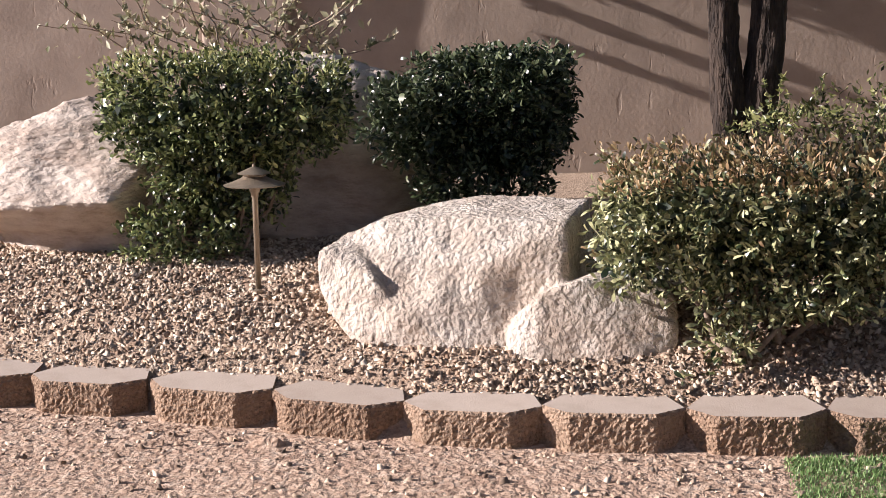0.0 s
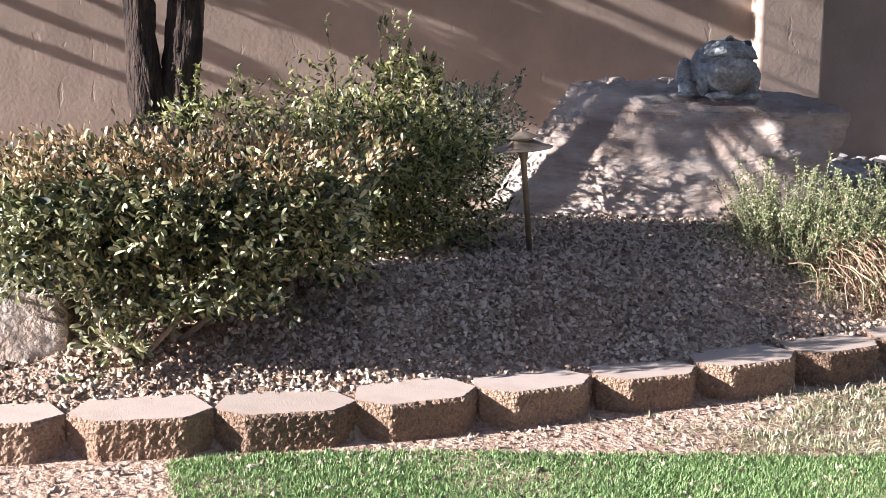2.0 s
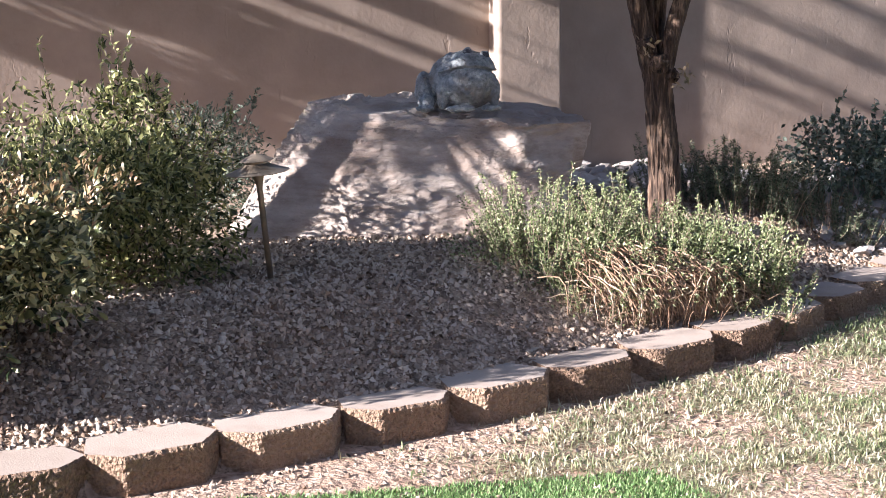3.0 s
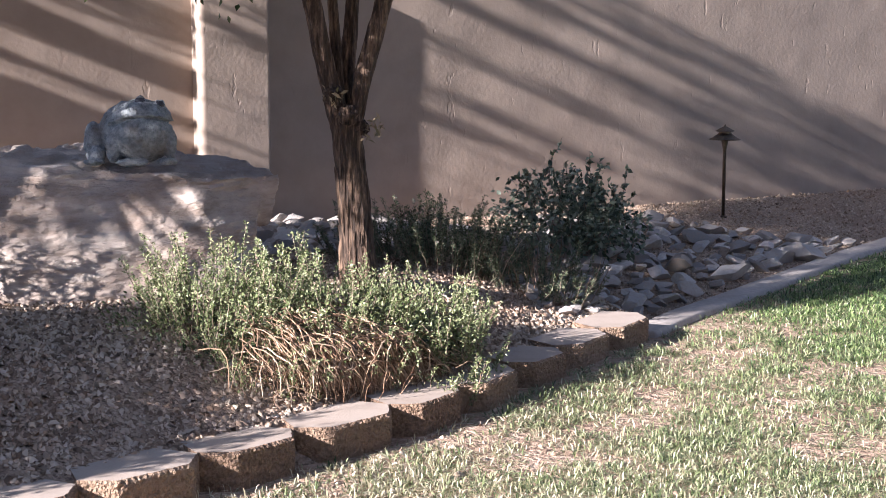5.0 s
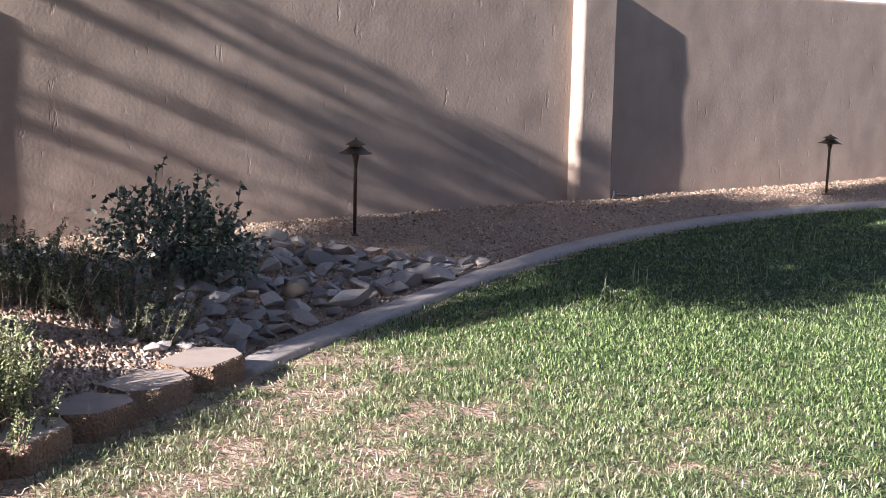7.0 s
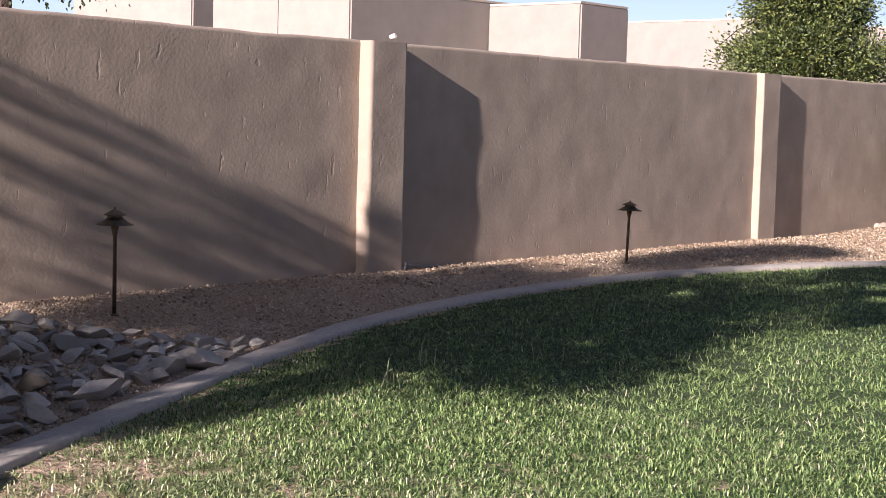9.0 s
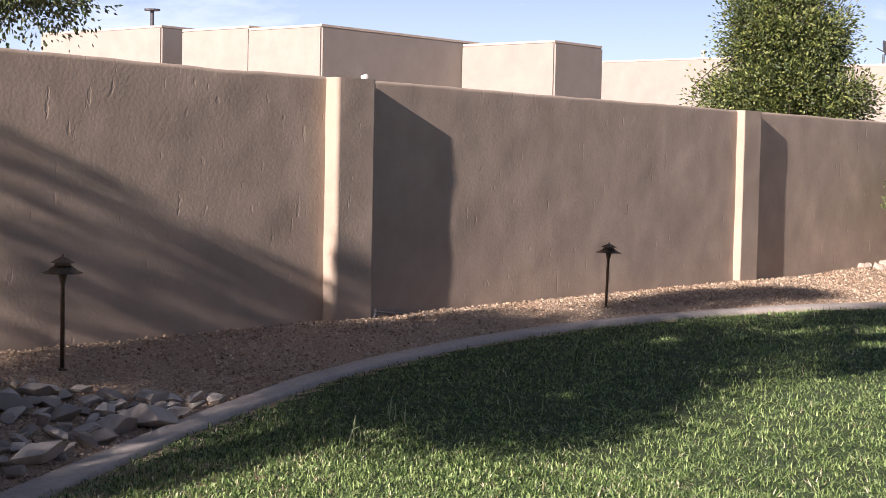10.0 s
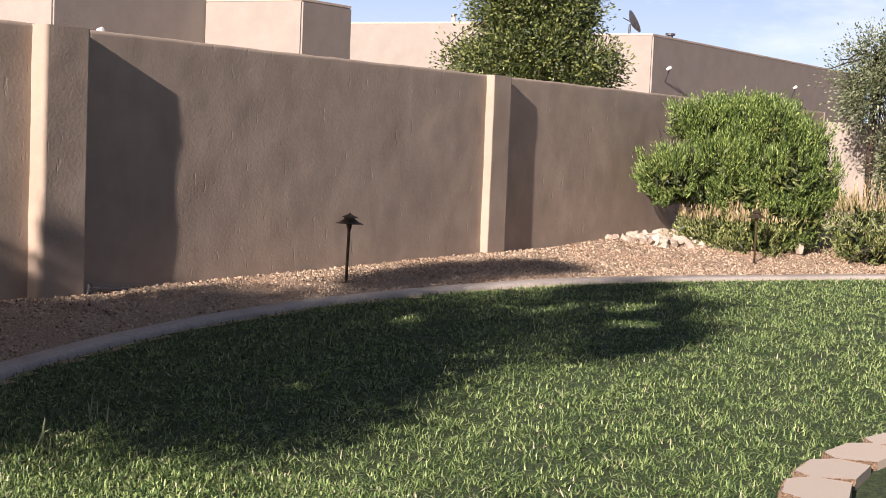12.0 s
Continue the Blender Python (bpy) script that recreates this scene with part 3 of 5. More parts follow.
# ---- rocks ----
def rock(name, lobes, mat, label, seed, rough=0.02, strata=0.0, voxel=0.02, wear=3, dents=(), category="boulder", angle=40, ledge=0.0):
    """lobes: corner lists. Their hulls are fused into one boulder, its edges worn and its faces made uneven."""
    bm = bmesh.new()
    for corners in lobes:
        got = bmesh.ops.convex_hull(bm, input=[bm.verts.new(c) for c in corners])
        bmesh.ops.delete(bm, geom=[g for g in got["geom_interior"] if isinstance(g, bmesh.types.BMVert)], context="VERTS")
    rough_mesh = bpy.data.meshes.new(name)
    bm.to_mesh(rough_mesh)
    bm.free()
    ob = new(name, rough_mesh)
    fuse = ob.modifiers.new("fuse", "REMESH")
    fuse.mode, fuse.voxel_size = "VOXEL", voxel
    solid = bpy.data.meshes.new_from_object(ob.evaluated_get(bpy.context.evaluated_depsgraph_get()))
    ob.modifiers.clear()
    ob.data = solid
    bm = bmesh.new()
    bm.from_mesh(solid)
    for _ in range(wear):
        bmesh.ops.smooth_vert(bm, verts=bm.verts[:], factor=0.5, use_axis_x=True, use_axis_y=True, use_axis_z=True)
    bm.normal_update()
    for centre, radius, depth in dents:
        for v in bm.verts:
            u = (v.co - Vector(centre)).length / radius
            if u < 1:
                v.co -= v.normal * depth * (1 - u * u) ** 2
    bm.normal_update()
    moves = []
    for v in bm.verts:
        q = v.co + Vector((seed * 5.3, seed * 2.1, seed))
        k = 0.8 * noise.fractal(q * 2.6, 0.8, 2.1, 7) + 0.35 * (noise.ridged_multi_fractal(q * 2.4, 0.9, 2.1, 5, 1.0, 2.0) - 0.9)
        cells = noise.voronoi(q * 4.0)[0]
        k += 0.8 * min(cells[1] - cells[0], 0.35)
        k += 0.12 * noise.fractal(q * 24, 0.6, 2.1, 3)
        s = 0.0
        if strata:
            layer = v.co.z * 24 + 1.5 * noise.noise(q * 1.3) + seed
            s = strata * ((layer - math.floor(layer)) ** 2 - 0.4) * (1 - 0.8 * abs(v.normal.z)) * (0.4 + noise.noise(q * 1.9)) * (0.4 + 1.6 * float(smooth(0.72, 0.88, v.co.z)))
        moves.append(v.normal * (rough * k + s))
    for v, m in zip(bm.verts, moves):
        v.co += m
        if ledge:
            # bedding planes: the sloping top breaks into thin steps
            q = v.co + Vector((seed, 0, 0))
            t = v.co.z / ledge + 1.1 * noise.fractal(q * 1.4, 0.9, 2.1, 5)
            f = t - math.floor(t)
            step = (float(smooth(0.62, 0.98, f)) - f) * ledge
            v.co.z += step * float(smooth(0.25, 0.7, v.normal.z)) * float(smooth(0.66, 0.78, v.co.z))
    bm.to_mesh(solid)
    bm.free()
    solid.materials.clear()
    solid.materials.append(mat)
    solid.polygons.foreach_set("use_smooth", np.ones(len(solid.polygons), dtype=bool))
    solid.set_sharp_from_angle(angle=radians(angle))
    return tagged(ob, label, category)


rock("boulder", [
    [(-1.06, 5.98, 0.58), (-0.86, 5.95, 0.66), (-0.52, 5.86, 0.68), (-0.11, 5.74, 0.67), (-0.03, 6.25, 0.70), (-0.5, 6.38, 0.70), (-0.9, 6.4, 0.6), (-1.0, 5.72, 0.25), (-0.88, 5.62, 0.14),
     (-0.62, 5.57, 0.10), (-0.16, 5.49, 0.1), (0.0, 6.2, -0.05), (-0.9, 6.4, -0.05), (-0.16, 5.66, 0.47), (-0.78, 5.575, 0.33), (-0.5, 5.57, 0.31)],
    [(-1.12, 5.86, 0.55), (-1.02, 6.0, 0.6), (-0.86, 5.68, 0.47), (-0.74, 5.60, 0.34), (-1.12, 5.8, 0.42), (-0.91, 5.60, 0.16), (-0.6, 5.54, 0.10), (-0.95, 5.95, -0.05), (-0.5, 5.9, -0.05)],
    [(-0.33, 5.54, 0.34), (-0.24, 5.50, 0.43), (-0.08, 5.52, 0.49), (0.06, 5.60, 0.48), (0.28, 5.58, 0.41), (0.29, 5.50, 0.31), (0.24, 5.40, 0.08), (-0.2, 5.39, 0.08), (-0.34, 5.46, 0.12),
     (0.1, 6.0, 0.46), (0.3, 6.0, -0.05), (-0.3, 6.0, -0.05), (0.14, 5.43, 0.22), (0.27, 5.42, -0.05)],
], M["pale_rock"], "large pale sandstone boulder half sunk in gravel", 3, 0.013, 0.0, 0.015, 1,
   [((-0.75, 5.61, 0.47), 0.17, 0.032), ((-0.54, 5.62, 0.45), 0.1, 0.025), ((-0.57, 5.74, 0.65), 0.11, 0.05), ((-0.71, 5.70, 0.58), 0.12, 0.04), ((-0.30, 5.62, 0.40), 0.17, 0.03), ((-0.2, 5.55, 0.3), 0.1, 0.03)])

rock("boulder", [
    [(-2.82, 6.62, 0.62), (-2.2, 6.54, 0.66), (-2.1, 6.7, 0.76), (-2.46, 7.05, 1.11), (-2.15, 7.15, 1.06), (-3.0, 6.95, 0.92), (-3.5, 7.0, 0.62), (-3.5, 7.5, 0.4), (-2.2, 7.6, 0.9),
     (-2.74, 6.76, 0.5), (-2.15, 6.75, 0.5), (-2.72, 6.83, 0.92)],
    [(-2.70, 6.80, 0.66), (-2.15, 6.76, 0.66), (-2.66, 6.86, 0.28), (-2.13, 6.84, 0.28), (-3.2, 7.3, 0.6), (-3.2, 7.45, 0.2), (-2.2, 7.6, 0.2), (-3.4, 7.6, 0.2), (-2.2, 7.5, 0.8)],
], M["layered_rock"], "rugged tan sandstone boulder beside a clipped hedge", 23, 0.02, 0.022, 0.017, 1, [((-2.45, 6.62, 0.78), 0.2, 0.03)])

rock("boulder", [
    [(-2.1, 7.7, 1.1), (-1.62, 7.5, 1.27), (-1.3, 7.5, 1.26), (-1.02, 7.5, 1.18), (-0.84, 7.5, 0.8), (-0.76, 7.65, 0.4), (-1.5, 7.12, 0.42), (-1.15, 7.25, 0.42), (-2.1, 7.3, 0.4),
     (-1.55, 7.25, 0.9), (-2.0, 8.3, 1.0), (-0.9, 8.3, 1.0), (-2.0, 8.3, 0.2), (-0.8, 8.3, 0.2), (-1.5, 7.2, 0.2), (-1.1, 7.3, 0.2)],
], M["layered_rock"], "broad brown sandstone boulder lying in shade below a wall", 31, 0.02, 0.006, 0.025, 4)

rock("boulder", [
    [(2.88, 7.95, 1.02), (3.6, 8.05, 1.0), (3.98, 7.8, 0.93), (2.95, 7.62, 1.0), (3.1, 7.38, 0.93), (3.72, 7.16, 0.84), (4.05, 7.25, 0.84), (4.0, 7.2, 0.45), (2.34, 7.55, 0.42), (2.42, 7.36, 0.31),
     (3.0, 7.24, 0.33), (3.45, 6.95, 0.28), (3.87, 7.0, 0.28), (4.0, 7.4, 0.2), (2.45, 8.1, 0.2), (4.0, 8.1, 0.2), (3.0, 7.35, 0.1), (3.6, 7.05, 0.1)],
    [(3.05, 7.9, 1.04), (3.7, 7.95, 1.01), (4.12, 7.7, 0.93), (3.15, 7.40, 0.965), (3.75, 7.16, 0.9), (4.15, 7.25, 0.88), (4.12, 7.3, 0.64), (3.7, 7.3, 0.62), (4.05, 7.7, 0.62), (3.1, 7.7, 0.8)],
], M["layered_rock"], "large flat-topped layered sandstone boulder carrying a statue", 37, 0.026, 0.018, 0.0145, 1,
   [((3.35, 7.0, 0.55), 0.22, 0.05), ((2.75, 7.3, 0.45), 0.2, 0.03), ((3.9, 7.05, 0.6), 0.16, 0.05)], ledge=0.034)


# ---- path lights ----
def path_light(at, lean=(0, 0), tall=0.53, bright=False, brim=0.114):
    ob = thing("path_light", at, "bronze garden path light with two-tier round hat on a slim post", "path light", "path lights along the bed")
    metal = M["patina"] if bright else M["bronze"]
    k = tall / 0.53
    part("ground_stake", lathe([(0.012, -0.06), (0.03, -0.01), (0.03, 0.006), (0.014, 0.012)], 16), metal, ob)
    part("post", lathe([(0.0125, 0), (0.0125, 0.39 * k), (0.017, 0.41 * k), (0.024, 0.435 * k), (0.026, 0.45 * k)], 18), metal, ob, shade=True)
    part("socket", lathe([(0.02, 0.44 * k), (0.022, 0.462 * k)], 16), M["copper"], ob)
    hat = part("hat", lathe([(brim - 0.003, 0.449 * k), (brim, 0.452 * k), (brim * 0.76, 0.462 * k), (0.06, 0.478 * k), (0.046, 0.487 * k), (0.046, 0.497 * k)], 32), metal, ob, shade=False)
    part("upper_hat", lathe([(0.066, 0.497 * k), (0.07, 0.499 * k), (0.045, 0.511 * k), (0.02, 0.522 * k), (0.006, 0.527 * k)], 28), metal, hat)
    part("finial", lathe([(0.007, 0.524 * k), (0.007, 0.534 * k), (0.002, 0.538 * k)], 12), metal, hat)
    ob.matrix_world = pose(*at, lean[0], lean[1], 0)
    return ob


path_light((-1.42, 6.07, gz(-1.42, 6.07)), (0, 0.5), bright=True, brim=0.13)
path_light((2.2, 6.32, gz(2.2, 6.32)), (0, -5), bright=True, brim=0.13)
path_light((8.44, 9.06, gz(8.44, 9.06)), (0, 0), 0.66)
path_light((14.07, 9.08, gz(14.07, 9.08)), (0, 2.5), 0.555)
path_light((20.71, 7.93, gz(20.71, 7.93)), (0, 0), 0.62)


# ---- plants ----
def shell_points(rng, n, centre, half, taper=0.0, power=4.0, thick=0.22, lumps=0.10, seed=0.0, fine=2.6):
    """Points in the outer shell of a rounded box, narrowing downwards by taper, with lumps."""
    u = rng.normal(0, 1, (n, 3))
    u /= np.linalg.norm(u, axis=1, keepdims=True)
    r = (np.abs(u) ** power).sum(1) ** (-1 / power)
    lump = np.array([noise.fractal(Vector(p) * fine + Vector((seed, seed * 2, 0)), 0.9, 2.0, 3) for p in u * r[:, None]])
    depth = 1 - thick * rng.random(n) ** 1.6
    p = u * (r * depth * (1 + lumps * lump))[:, None]
    narrow = 1 - taper * (1 - np.clip((p[:, 2] + 1) / 2, 0, 1))
    p[:, 0] *= narrow
    p[:, 1] *= narrow
    out = u.copy()
    return p * np.array(half) + np.array(centre), out


def foliage(name, rng, points, out, length, width, mat, parent, label="", spread=0.8, rounded=False):
    v, t = leaves(rng, points, out, length, width, spread, rounded=rounded)
    return soup(name, v, t, mat, parent, label, kind="stuff")


def hedge(at, boxes, stems, leaf, label, group="", count=7000, length=0.036, width=0.017, top_mat=None, top_share=0.0, seed=1, lumps=0.13, proud=0.15, gap=1.0):
    """A clipped evergreen shrub. boxes: (centre, half sizes, taper, share of leaves)."""
    rng = np.random.default_rng(seed)
    ob = thing("clipped_shrub", at, label, "shrub", group)
    o = np.array(at)
    pts, outs = [], []
    for centre, half, taper, share in boxes:
        p, u = shell_points(rng, int(count * share / 8), np.array(centre) - o, half, taper, 4.0, 0.46, lumps, seed, 4.2)
        open_spots = np.array([noise.noise(Vector(q + o) * 7.0 + Vector((seed, 0, 0))) for q in p]) > gap
        p, u = p[~open_spots], u[~open_spots]
        out_of_line = rng.random(len(p)) < proud
        p[out_of_line] += u[out_of_line] * rng.uniform(0.01, 0.4 * proud, (out_of_line.sum(), 1)) * np.array([1, 1, 0.25])
        way = u + rng.normal(0, 0.45, u.shape) + np.array([-0.35, -0.15, 0.3])
        way /= np.linalg.norm(way, axis=1, keepdims=True)
        # a sprig of leaves that open round one shoot
        for k in range(8):
            turn = rng.normal(0, 1, u.shape)
            turn -= way * (turn * way).sum(1, keepdims=True)
            turn /= np.linalg.norm(turn, axis=1, keepdims=True)
            pts.append(p - way * length * (0.25 * k - 0.6) + turn * length * 0.42)
            outs.append(turn * 0.95 + way * rng.uniform(0.3, 1.1, (len(u), 1)))
    pts, outs = np.concatenate(pts), np.concatenate(outs)
    if top_mat is not None:
        top = np.quantile(pts[:, 2], 0.985)
        dry = rng.random(len(pts)) < top_share * smooth(top - 0.17, top - 0.03, pts[:, 2]) + 0.02 * top_share
        tip = np.concatenate([pts[dry], pts[dry] + rng.normal(0, 0.02, (dry.sum(), 3))])
        tip_out = np.concatenate([outs[dry], outs[dry]]) + np.array([0, 0, 0.6])
        foliage("scorched_tip_layer", rng, tip + tip_out * 0.008, tip_out, length * 0.8, width * 0.8, top_mat, ob, "yellowed sun-scorched leaf tips", 0.35, True)
        pts, outs = pts[~dry], outs[~dry]
    foliage("foliage", rng, pts, outs, length, width, leaf, ob, spread=0.22, rounded=True)
    # dark leaves inside the shrub: their colour stands in for interior shade
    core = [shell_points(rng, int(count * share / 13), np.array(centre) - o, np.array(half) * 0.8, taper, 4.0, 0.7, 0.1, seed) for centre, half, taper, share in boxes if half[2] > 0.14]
    foliage("inner_foliage", rng, np.concatenate([c[0] for c in core]), np.concatenate([c[1] for c in core]), length * 1.5, width * 1.9, M["dark_leaf"], ob, "dark inner leaves standing in for interior shade", 0.7, True)
    lines = []
    for (x0, y0), (x1, y1, z1), r in stems:
        main = (wander(rng, (x0 - o[0], y0 - o[1], -0.05), (x1 - o[0], y1 - o[1], z1 - o[2]), 0.015), np.linspace(r, r * 0.35, 6))
        tubes("stem", [main], M["twig"], ob)
        for _ in range(4):
            k = rng.uniform(0.3, 0.9)
            b = np.array([x0 + (x1 - x0) * k - o[0], y0 + (y1 - y0) * k - o[1], (z1 - o[2]) * k])
            e = b + np.array([rng.uniform(-0.25, 0.25), rng.uniform(-0.2, 0.2), rng.uniform(0.1, 0.3)])
            lines.append((wander(rng, b, e, 0.015, 4), np.linspace(r * 0.45, r * 0.15, 4)))
    tagged(tubes("twigwork", lines, M["twig"], ob), kind="stuff")
    return ob


z_a = gz(-1.75, 6.7)
hedge((-1.75, 6.7, z_a), [((-1.68, 6.7, 1.06), (0.60, 0.33, 0.25), 0.12, 0.50), ((-1.72, 6.7, 0.84), (0.42, 0.27, 0.24), 0.3, 0.24),
                          ((-1.90, 6.62, 0.50), (0.27, 0.22, 0.13), -0.1, 0.09), ((-1.7, 6.75, 0.7), (0.3, 0.2, 0.2), 0.0, 0.07)],
      [((-1.85, 6.7), (-2.1, 6.7, 0.95), 0.014), ((-1.8, 6.72), (-1.75, 6.65, 1.0), 0.012), ((-1.72, 6.68), (-1.5, 6.7, 0.95), 0.012), ((-1.66, 6.7), (-1.3, 6.72, 1.0), 0.012)],
      M["hedge_dark"], "clipped dark green hedge shrub with leggy bare stems", "clipped shrubs in the bed", 25000, 0.039, 0.0165, top_mat=M["shrub_leaf"], top_share=0.4, seed=11, lumps=0.09, proud=0.08, gap=0.2)

z_d = gz(-0.58, 7.4)
hedge((-0.58, 7.4, z_d), [((-0.52, 7.4, 0.97), (0.41, 0.34, 0.29), 0.1, 0.62), ((-0.86, 7.25, 0.95), (0.26, 0.24, 0.2), 0.1, 0.16),
                          ((-0.55, 7.3, 0.68), (0.34, 0.3, 0.22), 0.1, 0.16), ((-0.4, 7.4, 1.2), (0.28, 0.25, 0.1), 0, 0.06)],
      [((-0.6, 7.4), (-0.8, 7.4, 1.0), 0.014), ((-0.55, 7.4), (-0.35, 7.4, 1.05), 0.014)],
      M["dark_leaf"], "dense rounded dark green shrub growing near the wall", "clipped shrubs in the bed", 18000, 0.043, 0.018, seed=23)

z_b = gz(0.62, 5.55)
hedge((0.62, 5.55, z_b), [((0.70, 5.6, 0.78), (0.68, 0.44, 0.19), 0.05, 0.50), ((0.69, 5.6, 0.645), (0.60, 0.38, 0.17), 0.32, 0.32),
                          ((0.45, 5.36, 0.27), (0.13, 0.10, 0.12), -0.1, 0.02), ((1.15, 5.7, 0.6), (0.28, 0.3, 0.17), 0.1, 0.09),
                          ((0.66, 5.42, 0.5), (0.46, 0.24, 0.13), 0.25, 0.14), ((0.12, 5.55, 0.6), (0.14, 0.3, 0.16), 0.1, 0.06)],
      [((0.5, 5.38), (0.22, 5.55, 0.6), 0.017), ((0.52, 5.4), (0.6, 5.6, 0.75), 0.015), ((0.66, 5.48), (0.72, 5.6, 0.7), 0.014), ((0.66, 5.5), (1.1, 5.75, 0.55), 0.015),
       ((0.56, 5.42), (1.0, 5.6, 0.5), 0.012)],
      M["hedge_leaf"], "wide clipped hedge shrub with yellowed sun-scorched top", "clipped shrubs in the bed", 24000, 0.04, 0.0155, top_mat=M["hedge_dry"], top_share=0.8, seed=37, lumps=0.33, proud=0.14, gap=0.24)


def loose_shrub(name, at, clumps, leaf, label, n_shoots, reach, seed, length=0.03, width=0.013, shoot_leaves=26, category="shrub", stem_r=0.004, rise=1.0):
    """An open shrub: a leafy body of clumps, and thin shoots set with leaves that stand out of it."""
    rng = np.random.default_rng(seed)
    ob = thing(name, at, label, category)
    o = np.array(at)
    pts, outs = [], []
    for centre, half, n in clumps:
        p, u = shell_points(rng, n, np.array(centre) - o, half, 0.0, 2.4, 0.6, 0.25, seed)
        pts.append(p)
        outs.append(u)
    lines = []
    for _ in range(n_shoots):
        centre, half, n = clumps[rng.integers(len(clumps))]
        b = np.array(centre) - o + rng.uniform(-0.7, 0.7, 3) * np.array(half)
        e = b + np.array([rng.normal(0, reach * 0.5), rng.normal(0, reach * 0.4), rise * (half[2] * 0.6 + abs(rng.normal(reach * 0.6, reach * 0.35)))])
        line = wander(rng, b, e, 0.012, 6)
        lines.append((line, np.linspace(stem_r, stem_r * 0.4, 6)))
        k = rng.uniform(0.1, 1, shoot_leaves)
        i = np.minimum((k * 5).astype(int), 4)
        la = np.array(line)
        p = la[i] + (la[i + 1] - la[i]) * (k * 5 - i)[:, None]
        u = rng.normal(0, 1, (shoot_leaves, 3)) + np.array([0, 0, 0.7])
        pts.append(p + u * 0.006)
        outs.append(u)
    for centre, half, n in clumps:
        for _ in range(3):
            lines.append((wander(rng, (rng.normal(0, 0.05), rng.normal(0, 0.05), -0.05), np.array(centre) - o + rng.uniform(-0.5, 0.5, 3) * np.array(half), 0.02), np.linspace(0.009, 0.003, 6)))
    foliage("foliage", rng, np.concatenate(pts), np.concatenate(outs), length, width, leaf, ob, spread=0.9)
    tagged(tubes("twigwork", lines, M["twig"], ob, steps=4), kind="stuff")
    return ob


z_c = gz(1.6, 6.5)
loose_shrub("flowering_shrub", (1.6, 6.5, z_c), [((1.52, 6.45, 0.8), (0.42, 0.4, 0.25), 5000), ((1.72, 6.58, 0.58), (0.4, 0.42, 0.32), 5400), ((1.25, 6.4, 0.62), (0.4, 0.35, 0.3), 3400), ((1.7, 6.5, 1.05), (0.16, 0.15, 0.16), 480),
                                                 ((1.9, 6.68, 0.82), (0.25, 0.22, 0.16), 800), ((0.9, 6.9, 0.92), (0.32, 0.2, 0.1), 620), ((1.45, 7.15, 0.85), (0.45, 0.4, 0.3), 1500), ((1.85, 7.1, 0.75), (0.3, 0.3, 0.25), 600)],
            M["shrub_leaf"], "unclipped glossy green shrub with stray pale shoots", 85, 0.17, 51, 0.038, 0.0145, 30)
z_s = gz(2.3, 7.95)
loose_shrub("sage_shrub", (2.3, 7.95, z_s), [((2.3, 7.95, 0.68), (0.33, 0.25, 0.3), 5200)], M["grey_leaf"], "spiky grey-green sage growing behind a boulder", 26, 0.13, 57, 0.032, 0.011, 40, stem_r=0.003, rise=0.62)
z_t = gz(-1.9, 7.7)
loose_shrub("bare_shrub", (-1.9, 7.7, z_t), [((-1.9, 7.7, 1.3), (0.85, 0.25, 0.2), 200)], M["pale_leaf"], "sparse twiggy shrub with few pale leaves against the wall", 50, 0.62, 63, 0.055, 0.027, 15, stem_r=0.005, rise=0.45)
z_g = gz(6.45, 8.2)
loose_shrub("silverberry_shrub", (6.45, 8.2, z_g), [((6.4, 8.2, 0.46), (0.4, 0.35, 0.27), 1500), ((6.7, 8.15, 0.36), (0.3, 0.3, 0.2), 700)], M["grey_leaf"],
            "open grey-green shrub with rounded leaves beside river stones", 62, 0.17, 71, 0.043, 0.025, 22, stem_r=0.005, rise=0.85)


